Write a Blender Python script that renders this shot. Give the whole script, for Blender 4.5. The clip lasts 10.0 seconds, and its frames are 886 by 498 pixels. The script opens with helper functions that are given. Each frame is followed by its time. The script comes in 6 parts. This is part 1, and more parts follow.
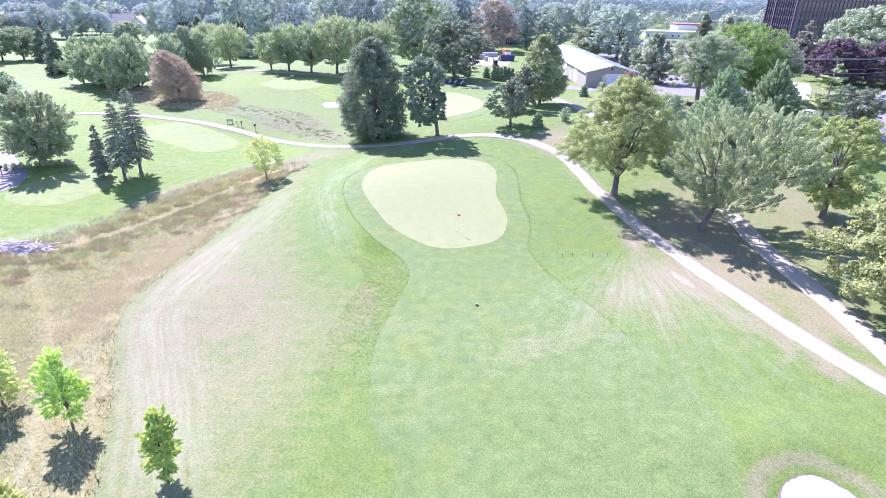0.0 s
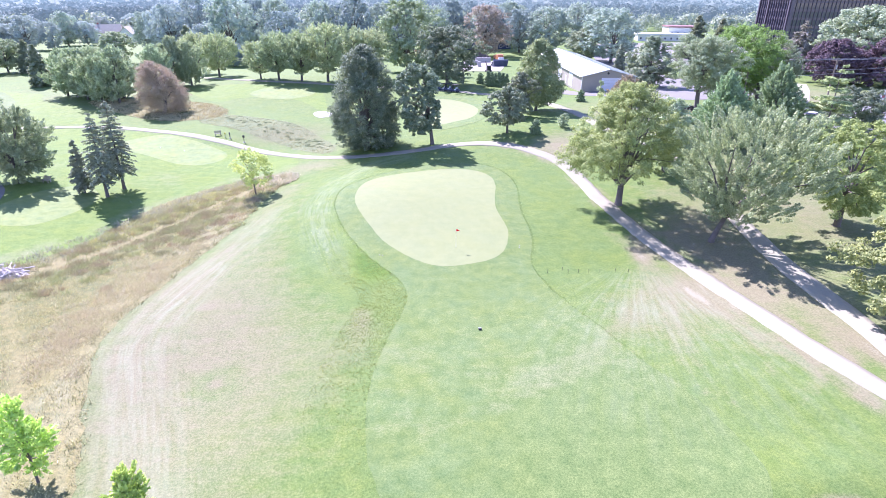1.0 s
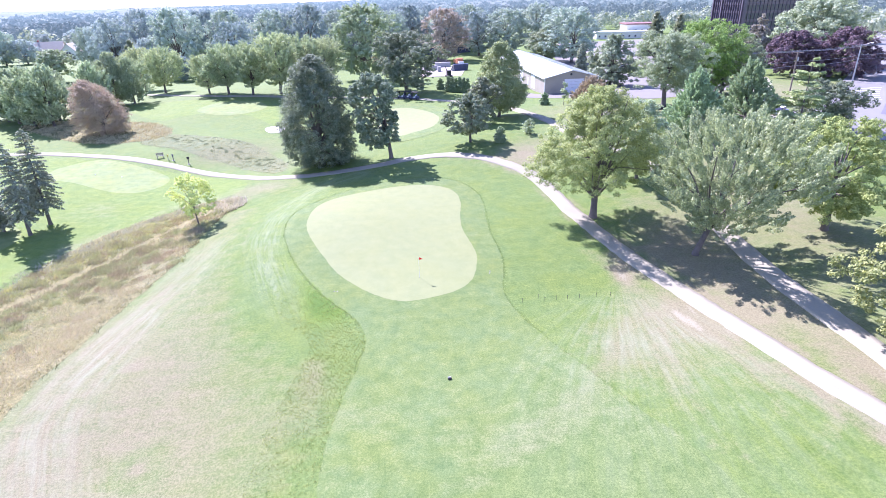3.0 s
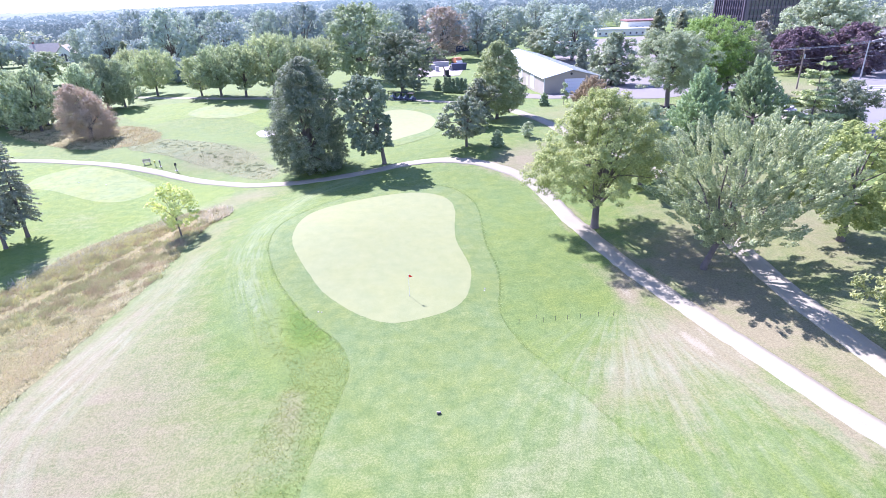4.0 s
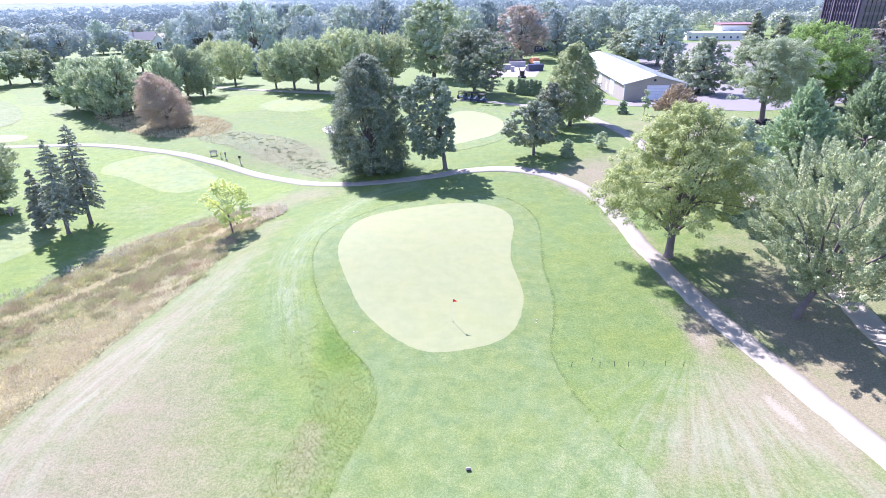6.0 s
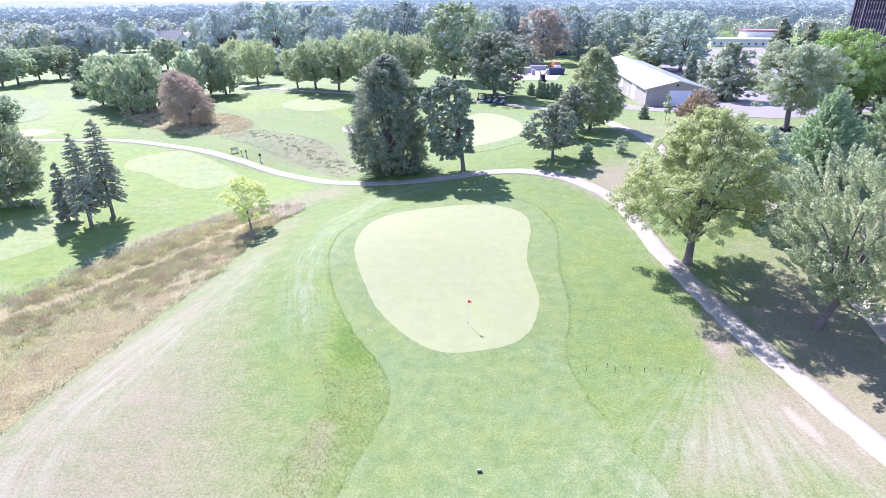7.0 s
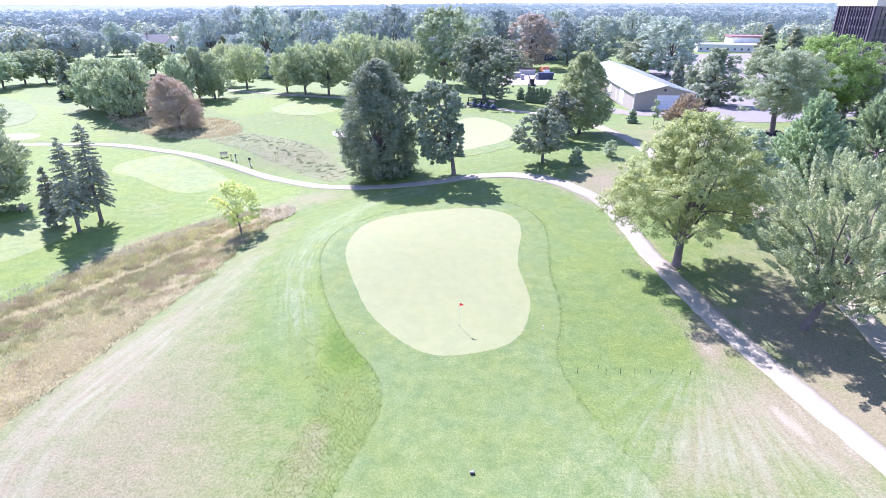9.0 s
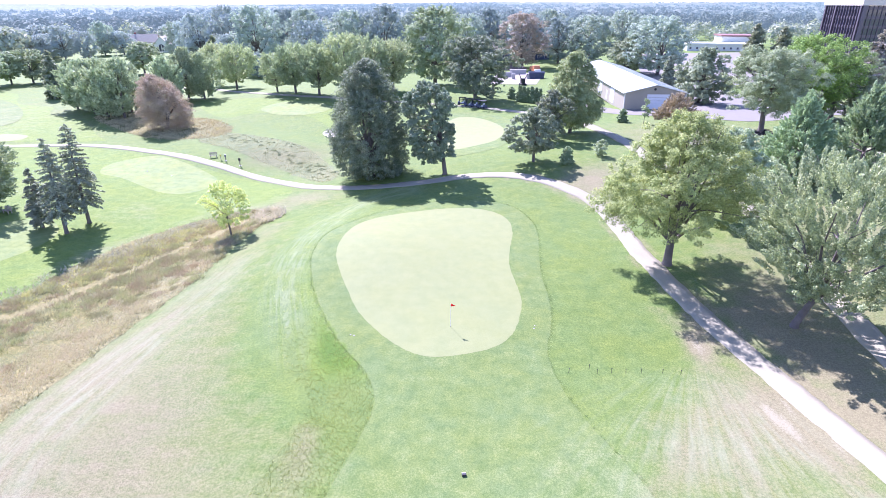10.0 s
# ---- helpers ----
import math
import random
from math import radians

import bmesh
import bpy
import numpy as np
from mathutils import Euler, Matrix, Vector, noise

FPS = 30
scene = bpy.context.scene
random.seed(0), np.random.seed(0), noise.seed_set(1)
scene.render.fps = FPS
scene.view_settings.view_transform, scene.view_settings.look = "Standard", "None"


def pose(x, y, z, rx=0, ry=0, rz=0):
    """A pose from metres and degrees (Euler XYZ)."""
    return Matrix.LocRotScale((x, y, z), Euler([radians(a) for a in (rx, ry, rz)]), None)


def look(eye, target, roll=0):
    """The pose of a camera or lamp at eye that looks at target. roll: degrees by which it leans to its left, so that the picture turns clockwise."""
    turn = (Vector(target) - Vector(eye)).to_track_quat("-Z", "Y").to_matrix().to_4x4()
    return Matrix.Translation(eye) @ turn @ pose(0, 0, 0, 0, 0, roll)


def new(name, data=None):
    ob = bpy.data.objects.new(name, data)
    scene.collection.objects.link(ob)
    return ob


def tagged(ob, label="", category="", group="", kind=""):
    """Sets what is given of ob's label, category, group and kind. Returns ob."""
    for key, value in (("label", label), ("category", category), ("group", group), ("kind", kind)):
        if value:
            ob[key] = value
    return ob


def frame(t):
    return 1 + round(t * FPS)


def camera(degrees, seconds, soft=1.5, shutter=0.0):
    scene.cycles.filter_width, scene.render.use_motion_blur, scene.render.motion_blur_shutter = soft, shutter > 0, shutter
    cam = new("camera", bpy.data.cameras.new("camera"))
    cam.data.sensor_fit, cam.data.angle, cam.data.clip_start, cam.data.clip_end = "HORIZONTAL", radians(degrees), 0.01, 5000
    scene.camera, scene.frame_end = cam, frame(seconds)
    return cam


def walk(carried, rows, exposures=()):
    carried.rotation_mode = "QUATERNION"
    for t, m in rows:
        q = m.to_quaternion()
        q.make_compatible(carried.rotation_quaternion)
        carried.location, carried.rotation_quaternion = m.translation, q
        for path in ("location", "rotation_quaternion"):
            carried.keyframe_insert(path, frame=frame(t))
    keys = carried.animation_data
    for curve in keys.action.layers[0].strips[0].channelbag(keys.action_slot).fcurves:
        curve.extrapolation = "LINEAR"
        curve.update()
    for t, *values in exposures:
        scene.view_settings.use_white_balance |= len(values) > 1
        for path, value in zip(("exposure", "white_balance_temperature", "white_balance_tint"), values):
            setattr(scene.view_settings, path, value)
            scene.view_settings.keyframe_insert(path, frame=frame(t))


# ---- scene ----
from mathutils import geometry

EXPO, KELV, TINT = 1.74, 5560, 46
cam = camera(75.8, 10.0, soft=0.5)
PATH = [
    (0, (0.462, -1.963, 28.812), (0.488, -0.146, 27.978), 1.1),
    (0.5, (0.196, -0.152, 28.722), (0.226, 1.669, 27.896), 0.7),
    (1, (0.127, 1.619, 28.586), (0.171, 3.444, 27.768), 0.3),
    (1.5, (0.206, 3.186, 28.46), (0.278, 5.013, 27.65), -0.1),
    (2, (0.479, 4.875, 28.353), (0.566, 6.704, 27.548), -0.5),
    (2.5, (0.825, 6.478, 28.352), (0.96, 8.304, 27.547), -1.2),
    (4, (2.579, 11.912, 28.441), (2.717, 13.734, 27.629), -2.0),
    (4.5, (3.291, 13.769, 28.503), (3.398, 15.593, 27.688), -2.1),
    (5, (3.838, 15.462, 28.545), (3.916, 17.286, 27.729), -2.0),
    (5.5, (4.12, 16.422, 28.521), (4.131, 18.248, 27.706), -1.6),
    (6, (4.201, 16.868, 28.421), (4.107, 18.692, 27.607), -0.9),
    (7.5, (4.182, 16.878, 28.164), (4.029, 18.705, 27.366), -0.2),
    (8, (4.109, 16.759, 28.144), (3.968, 18.59, 27.351), -0.1),
    (8.5, (4.05, 16.69, 28.173), (3.92, 18.522, 27.38), -0.1),
    (9, (4.086, 16.693, 28.2), (3.97, 18.526, 27.408), -0.0),
    (9.5, (4.091, 16.76, 28.224), (3.988, 18.593, 27.43), -0.0),
    (10, (4.195, 16.858, 28.25), (4.106, 18.691, 27.456), -0.0),
]
walk(cam, [(t, look(eye, target, roll)) for t, eye, target, roll in PATH], exposures=[(0.0, EXPO, KELV, TINT)])

# ---- light ----
SUN_AZ, SUN_EL = radians(-30.5), radians(44.0)  # from +y towards +x
world = bpy.data.worlds.new("sky")
scene.world = world
world.use_nodes = True
wt = world.node_tree
sky = wt.nodes.new("ShaderNodeTexSky")
sky.sky_type, sky.sun_disc = "NISHITA", False
sky.sun_elevation, sky.sun_rotation = SUN_EL, SUN_AZ
sky.air_density, sky.dust_density, sky.ozone_density = 1.0, 0.2, 1.8
back = wt.nodes["Background"]
back.inputs["Strength"].default_value = 0.112
wt.links.new(sky.outputs[0], back.inputs["Color"])
sun = new("sun", bpy.data.lights.new("sun", "SUN"))
sun.data.energy, sun.data.angle, sun.data.color = 4.6, radians(0.53), (1.0, 0.97, 0.885)
sd = Vector((math.sin(SUN_AZ) * math.cos(SUN_EL), math.cos(SUN_AZ) * math.cos(SUN_EL), math.sin(SUN_EL)))
sun.matrix_world = look(sd * 200, (0, 0, 0))


# ---- terrain ----
def bump2(x, y, a, b, c, d):
    return np.exp(-((x - a) / c) ** 2 - ((y - b) / d) ** 2)


def hills(x, y):
    """Height of the land at x, y (arrays)."""
    x, y = np.asarray(x, float), np.asarray(y, float)
    z = 3.0 + 2.0 * np.tanh(x / 70)
    z = z + 0.5 * bump2(x, y, 2, 62, 17, 17) + 1.8 * bump2(x, y, -8, 73, 13, 13) + 2.0 * bump2(x, y, 12, 104, 22, 20)
    z = z - 1.6 * bump2(x, y, -36, 70, 16, 28) - 1.2 * bump2(x, y, -28, 112, 14, 14) - 1.0 * bump2(x, y, -17, 36, 9, 12)
    z = z + 3.2 * bump2(x, y, 48, 118, 38, 44) + 3.4 * bump2(x, y, -45, 178, 50, 42) - 0.9 * bump2(x, y, 25, 53, 14, 12)
    z = z - 0.55 * bump2(x, y, 21.6, 19.0, 2.6, 2.4) + 0.5 * bump2(x, y, 22, 25, 5, 2.5)
    z = z + 0.9 * bump2(x, y, -34, 122, 13, 8)
    far = np.clip((np.hypot(x, y - 60) - 500) / 2500, 0, 1)
    west = np.clip((-x - 100) / 1200, 0, 1) * np.clip((y - 100) / 400, 0, 1)
    return z - 14 * west + far * 14


def hz(x, y):
    return float(hills(x, y))


def inside(px, py, poly):
    """Which of the points lie inside the closed outline."""
    px, py = np.asarray(px, float), np.asarray(py, float)
    res = np.zeros(px.shape, bool)
    for (x0, y0), (x1, y1) in zip(poly, np.roll(poly, -1, 0)):
        cross = (y0 > py) != (y1 > py)
        with np.errstate(divide="ignore", invalid="ignore"):
            xi = (x1 - x0) * (py - y0) / (y1 - y0 if y1 != y0 else 1e-9) + x0
        res ^= cross & (px < xi)
    return res


def spline(pts, per=8, closed=True):
    """Catmull-Rom line through pts."""
    p = np.array(pts, float)
    n = len(p)
    out = []
    for i in range(n if closed else n - 1):
        if closed:
            a, b, c, d = p[i - 1], p[i], p[(i + 1) % n], p[(i + 2) % n]
        else:
            a, b, c, d = p[max(i - 1, 0)], p[i], p[i + 1], p[min(i + 2, n - 1)]
        for k in range(per):
            t = k / per
            out.append(0.5 * (2 * b + (c - a) * t + (2 * a - 5 * b + 4 * c - d) * t * t + (3 * b - a - 3 * c + d) * t ** 3))
    if not closed:
        out.append(p[-1])
    return np.array(out)


def line_distance(x, y, line):
    """Distance of points to an open line."""
    best = np.full(np.shape(x), 1e9)
    for (x0, y0), (x1, y1) in zip(line[:-1], line[1:]):
        dx, dy = x1 - x0, y1 - y0
        t = np.clip(((x - x0) * dx + (y - y0) * dy) / (dx * dx + dy * dy + 1e-9), 0, 1)
        best = np.minimum(best, np.hypot(x - x0 - t * dx, y - y0 - t * dy))
    return best


# ---- outlines of the course, in plan ----
GREEN = spline([(-9.3, 69.5), (-9.5, 73.8), (-8.5, 78.3), (-5.6, 81.3), (-0.3, 83.7), (3.9, 84.2), (7.0, 83.0), (8.8, 80.3), (9.1, 76.4), (8.6, 72.3), (8.3, 68.4), (8.7, 65.0), (9.0, 62.0), (8.6, 58.8), (7.7, 56.2), (6.1, 54.5), (3.9, 53.6), (1.8, 53.2), (0.0, 53.7), (-1.9, 55.2), (-3.6, 57.1), (-5.3, 59.5), (-6.7, 62.5), (-8.0, 65.5)])
FAIRWAY = spline([(-1.7, 22.1), (-3.0, 25.6), (-3.9, 28.8), (-4.3, 32.8), (-4.2, 36.3), (-3.4, 40.6), (-2.4, 44.9), (-2.0, 47.4), (-2.4, 49.7), (-3.4, 51.7), (-5.4, 54.4), (-7.8, 58.4), (-9.8, 62.8), (-11.2, 66.8), (-11.9, 70.7), (-11.6, 75.6), (-9.4, 79.6), (-5.9, 83.9), (-0.5, 86.8), (5.3, 86.8), (8.9, 85.1), (11.0, 81.7), (11.9, 76.9), (11.5, 71.1), (11.3, 66.4), (11.5, 62.2), (11.3, 58.7), (10.5, 54.8), (10.6, 52.0), (11.3, 48.9), (12.5, 45.8), (14.1, 42.1), (15.8, 37.6), (17.5, 34.3), (18.7, 30.8), (19.3, 26.1), (18.0, 21.6), (17.0, 12), (17, 0), (15, -30), (-4, -30), (-3, 0), (-1.5, 14)])
CART_PATH = spline([(-140, 131), (-110, 128), (-88.9, 126.3), (-72.6, 126.3), (-58.1, 121.8), (-40.8, 113.4), (-28.1, 105.8), (-20.7, 100.2), (-14.6, 97.2), (-9.3, 95.9), (-2.7, 95.6), (2.9, 96.2), (8.5, 95.7), (13.4, 93.4), (17.1, 89.7), (19.9, 85.0), (21.2, 78.7), (21.9, 72.5), (22.7, 68.1), (23.8, 63.0), (25.0, 58.5), (26.5, 53.5), (27.6, 48.5), (28.7, 43.0), (29.8, 37.5), (31.2, 33.0), (33, 28), (36, 20), (40, 8), (44, -12)], 6, False)
SERVICE_PATH = spline([(34, 24), (35.6, 39.1), (35.8, 47.7), (36.0, 55), (36.6, 65.4), (37.2, 76.6), (37.8, 90.4), (39.5, 103), (42, 118), (44, 130)], 6, False)
UPPER_PATH = spline([(-109.5, 216), (-83.6, 203), (-63.3, 183.5), (-46.5, 173.5), (-33.2, 169.6), (-20.6, 166.3), (-5.7, 164.0), (5.7, 160.2), (14.9, 152.9), (20.7, 146), (26.0, 134.3), (28.3, 120.5), (29.8, 110.0), (31, 100), (33.5, 93.5), (37.0, 89)], 6, False)
NATIVE_EDGE = spline([(-21.9, 86.0), (-23.0, 79), (-23.3, 73.2), (-24.0, 67.8), (-25.8, 60.1), (-27.3, 51.3), (-28.0, 46.3), (-27.2, 40.7), (-24.5, 34.6), (-22.2, 29.8), (-20.7, 26.4), (-18.7, 21.7), (-16.0, 15)], 6, False)
NATIVE = np.vstack([NATIVE_EDGE, spline([(-15, 5), (-60, 5), (-75, 30), (-60, 47), (-48.5, 56.3), (-44.9, 60.7), (-41.7, 67.4), (-40.4, 75.8), (-37.4, 82.0), (-32.3, 87.2), (-27.4, 90.2), (-23, 90)], 6, False)])
TEE = spline([(-58.3, 107.5), (-59.7, 112.9), (-55.8, 117.5), (-51.1, 116.9), (-38.3, 107.1), (-37.5, 100.8), (-40.8, 98.2), (-45.2, 99.6), (-52.8, 104.7)])
TEE_LOW = spline([(-58.3, 71.8), (-59.9, 76.5), (-58.3, 83.2), (-54.4, 86.4), (-50.6, 85.0), (-48.1, 80.9), (-49.2, 74.4), (-52.2, 70.5)])
GREEN_B = spline([(0.6, 113.8), (-2.1, 127.6), (-0.6, 143.3), (3.1, 147.7), (8.1, 142.3), (10.9, 131.3), (9.0, 119.3), (5.5, 114.8)])
FRINGE_B = spline([(-0.1, 109.2), (-4.4, 128.4), (-2.2, 149.0), (4.0, 153.0), (10.8, 147.3), (14.2, 134.9), (11.3, 116.9), (7.2, 109.4)])
GREEN_C = spline([(-47.1, 155.8), (-43.6, 163.3), (-34.7, 163.3), (-30.0, 155.8), (-34.1, 149.9), (-40.9, 149.9)])
GREEN_D = spline([(-101.4, 134.1), (-98.0, 137.2), (-91.9, 135.5), (-90.7, 131.7), (-95.2, 130.3)])
FAR_FAIRWAY = spline([(-175, 205), (-140, 188), (-117.8, 168.3), (-105.5, 148.0), (-118, 142), (-150, 165), (-185, 185)])
NATIVE_BROWN = spline([(-87.0, 152.3), (-83.8, 158.3), (-65.7, 147.7), (-58.2, 148.2), (-47.7, 139.0), (-48.2, 131.9), (-58.2, 129.9), (-69.9, 136.5)])
MOUND = spline([(-51.0, 128.9), (-47.2, 134.4), (-35.7, 129.3), (-25.2, 120.7), (-17.4, 106.3), (-19.3, 102.5), (-27.9, 111.5), (-37.7, 118.7)])
LAWN_WEST = spline([(-130, 127), (-100, 126), (-74, 124.5), (-58.6, 119.6), (-42, 111.5), (-29, 103.9), (-22.5, 98.5), (-24, 92), (-30, 89), (-35.6, 84), (-40.2, 76), (-42, 68), (-45.6, 60), (-60, 46), (-100, 40), (-140, 70), (-150, 110)], 4)
LAWN_FAR = spline([(-150, 134), (-110, 131), (-90, 129.5), (-72, 129.5), (-75, 134), (-89, 150), (-104, 160), (-112, 172), (-128, 180), (-150, 204), (-185, 190), (-215, 165), (-200, 140)], 4)
LAWN_UPPER = spline([(-64.2, 159.6), (-64.1, 167.6), (-55.1, 170.0), (-42.2, 165.6), (-30.6, 161.9), (-23.9, 136.6), (-31.4, 146.3), (-39.8, 151.9), (-48.7, 151.1), (-53.2, 147.5)], 4)
SAND = spline([(19.5, 20.2), (20.4, 21.6), (22.0, 22.2), (23.3, 21.6), (24.0, 20.3), (23.6, 18.2), (21.4, 17.2), (19.4, 18.2)])
SAND_B = spline([(-26.6, 134.5), (-25.2, 136.3), (-22.8, 135), (-22.2, 131.5), (-24.8, 130.6)])
LOT = spline([(30, 178), (31.5, 160), (33.5, 146), (40, 139.5), (50, 133.5), (58, 130.5), (68, 136), (80, 146), (97, 153), (99, 165), (84, 172), (77, 190), (74, 215), (56, 215), (56, 195), (38, 149.5)], 2)
LANE = np.array([(60, 100), (65.5, 97.5), (73.5, 110.5), (89.5, 136), (104, 159), (111, 172), (105, 174), (85, 136), (68, 111)], float)
ROAD = np.array([(78, 92), (84, 92), (92, 104), (150, 170), (230, 262), (310, 352), (303, 358), (222, 268), (142, 178), (96, 128), (76, 112), (70, 100)], float)
ROAD_WIDE = np.array([(96.5, 113), (116, 92), (150, 70), (156, 77), (124, 104), (112, 122), (126, 144)], float)
YARD = np.array([(9, 209), (25, 208), (31, 238), (14, 244)], float)
GRAVEL = spline([(-74.3, 95.7), (-68.5, 89.7), (-62.5, 82.8), (-61.5, 74.0), (-75, 60), (-90, 75), (-88, 95)], 4)

rng = np.random.default_rng(7)
CART_MARKS = [
    ([(29, 38.5), (28.4, 35.4), (27, 33), (24.7, 31.6), (22.5, 31.2), (20.3, 32.1), (17, 34.5)], 0.34, 0.55),
    ([(28.6, 37), (27.3, 34.1), (24.9, 32.5), (22.1, 32.3), (19.5, 33.5)], 0.34, 0.4),
    ([(22.9, 49), (20.9, 42), (20.1, 36), (20.6, 31)], 0.35, 0.5),
    ([(22.0, 49), (20.0, 42), (18.9, 36), (19.4, 31)], 0.35, 0.35),
    ([(22.2, 50.4), (18.1, 44.0), (13.0, 38.2), (7.3, 33.8), (0, 30)], 0.8, 0.3),
    ([(20, 48.5), (15.5, 42), (11.5, 38), (6.5, 35)], 0.45, 0.35),
    ([(23.9, 50.5), (25.3, 44), (25.5, 38), (24.6, 34)], 0.35, 0.45),
    ([(24.4, 49), (26.4, 42), (27.0, 37), (29.4, 31)], 0.35, 0.4),
]
MOWER_MARKS = [
    ([(-9.2, 52), (-11, 56.5), (-12.6, 61), (-14.4, 67)], 0.35, 0.5),
    ([(-8.3, 51.5), (-10, 56.5), (-12.1, 63), (-13.6, 70)], 0.3, 0.4),
    ([(-15.6, 66), (-16.4, 70), (-16.5, 75), (-14, 81)], 0.4, 0.4),
    ([(-22.6, 62), (-25.9, 52.5), (-26.2, 43), (-23.0, 35.5)], 0.35, 0.4),
    ([(-21.2, 61), (-24.2, 52.5), (-24.4, 43), (-21.6, 35.5)], 0.35, 0.4),
    ([(-19.5, 60), (-22.3, 52.5), (-22.7, 44), (-20, 37)], 0.3, 0.3),
]
FAN = [(spline(p, 6, False), w, k) for p, w, k in CART_MARKS + MOWER_MARKS]
TRAIL = spline([(-52, 62), (-44.8, 55.1), (-39.1, 48.0), (-31.8, 38.6), (-29.8, 35.1), (-25.8, 27.8), (-24.1, 23.7), (-23, 15)], 6, False)
WASH = spline([(-25, 85.5), (-30, 79), (-33.5, 73), (-36, 69), (-38.5, 64), (-44, 57)], 5, False)
SCRUB_LINE = spline([(-66, 42), (-55, 50), (-46, 60), (-42.6, 67.4), (-39, 76), (-34, 83.5), (-29, 88.5), (-23, 89)], 4, False)
LEFT_CUT = FAIRWAY[:8 * 19]
RIGHT_CUT = FAIRWAY[8 * 22:8 * 32]


def dryness(x, y):
    """0 lush, 1 straw: how worn and dry the turf is."""
    x, y = np.asarray(x, float), np.asarray(y, float)
    d = 0.05 + 0.2 * bump2(x, y, -18, 42, 10, 30)
    d = d + 0.27 * bump2(x, y, -18, 34, 12, 22) + 0.15 * bump2(x, y, -8, 30, 9, 16) + 0.14 * bump2(x, y, -13, 36, 7, 16) + 0.13 * bump2(x, y, -18, 50, 6, 14) + 0.12 * bump2(x, y, -18, 50, 6, 12) - 0.16 * bump2(x, y, -10.5, 58, 4.5, 14)
    d = d + (0.34 * np.clip((y - 5) / 45, 0.5, 1) * np.exp(-((line_distance(x, y, NATIVE_EDGE) - 2.5) / 2.6) ** 2) + 0.13 * np.exp(-(line_distance(x, y, NATIVE_EDGE) / 8) ** 2) * np.clip((70 - y) / 20, 0, 1)) * (y < 84)
    d = d + 0.45 * bump2(x, y, 23.2, 51.5, 2.2, 5.5) + 0.26 * bump2(x, y, 21, 45, 5, 7) + 0.12 * bump2(x, y, 24, 41, 7, 10) + 0.4 * bump2(x, y, 27, 46, 1.5, 3)
    d = d + 0.6 * bump2(x, y, -20, 93.5, 5.5, 4) + 0.85 * bump2(x, y, 20.5, 91, 5, 5) + 0.35 * bump2(x, y, 24, 97, 6, 5)
    d = d + 0.32 * bump2(x, y, 32, 60, 5, 14) + 0.2 * bump2(x, y, 36, 70, 8, 10) + 0.62 * bump2(x, y, 46, 66, 9, 34) + 0.22 * bump2(x, y, 33, 46, 5, 14) + 0.5 * bump2(x, y, 48, 112, 14, 18) + 0.3 * bump2(x, y, 34, 118, 8, 16)
    d = d + 0.65 * bump2(x, y, 100, 140, 30, 35) + 0.25 * bump2(x, y, -105, 160, 60, 40) + 0.25 * bump2(x, y, -42, 91, 6, 8) + 0.4 * bump2(x, y, -27, 118, 9, 7) + 0.3 * bump2(x, y, -68, 96, 9, 8)
    rb = np.hypot(x - 21.8, (y - 19.9) * 1.05)
    d = d + 0.95 * np.exp(-((rb - 3.5) / 0.8) ** 2) + 0.3 * bump2(x, y, 9, 36, 7, 3.5) + 0.25 * bump2(x, y, 17, 43, 5, 5)
    d = d - 0.30 * bump2(x, y, -6.2, 52.5, 2.4, 6) - 0.30 * bump2(x, y, 15.5, 55, 3.5, 3.5) - 0.3 * bump2(x, y, 15.0, 74, 2.6, 12) - 0.25 * bump2(x, y, -12.5, 62, 3, 12)
    ring = np.hypot((x + 16.2) * 1.1, (y - 37.2) * 0.9)
    d = d - 0.28 * np.exp(-((ring - 1.3) / 0.95) ** 2) + 0.3 * np.exp(-(ring / 0.6) ** 2)
    d = d + 0.6 * bump2(x, y, -20.8, 48.4, 0.9, 0.5) + 0.45 * bump2(x, y, -5.8, 44.0, 0.9, 3.0) - 0.06 * bump2(x, y, -46, 84, 14, 20)
    d = d + 0.55 * bump2(x, y, 25.1, 46.4, 1.5, 2.6) + 0.8 * bump2(x, y, 22.4, 56.0, 0.9, 2.0) + 0.7 * bump2(x, y, 29.7, 31.8, 1.2, 2.0) + 0.8 * bump2(x, y, 34.0, 37.0, 0.8, 3.0)
    d = d + 0.25 * bump2(x, y, 29, 62, 2.4, 3.5) + 0.2 * bump2(x, y, 30.5, 55, 2.0, 4)
    d = d - 0.14 * bump2(x, y, 25, 29, 9, 10) - 0.16 * np.clip((40 - y) / 14, 0, 1)
    d = d + 0.35 * bump2(x, y, 30.5, 57, 4.5, 10) + 0.3 * bump2(x, y, 35, 44, 4, 12)
    verge = line_distance(x, y, CART_PATH)
    d = d + (x > 9) * np.exp(-((verge - 1.3) / 0.5) ** 2) * (0.32 + 0.3 * np.sin(y * 0.9 + 2 * np.sin(x * 1.3)))
    d = d + (x > 18) * (y < 62) * np.exp(-((verge - 2.4) / 1.6) ** 2) * (0.2 + 0.24 * np.sin(y * 0.55 + 1.5 * np.sin(x * 0.9)))
    out = ~inside(x, y, FAIRWAY)
    near = line_distance(x, y, LEFT_CUT)
    d = d - out * ((0.2 * np.exp(-(near / 1.5) ** 2) + 0.32 * np.exp(-(near / 4.5) ** 2)) * np.clip((y - 40) / 14, 0.2, 1) * (0.3 + bump2(x, y, -5, 50, 9, 20)))
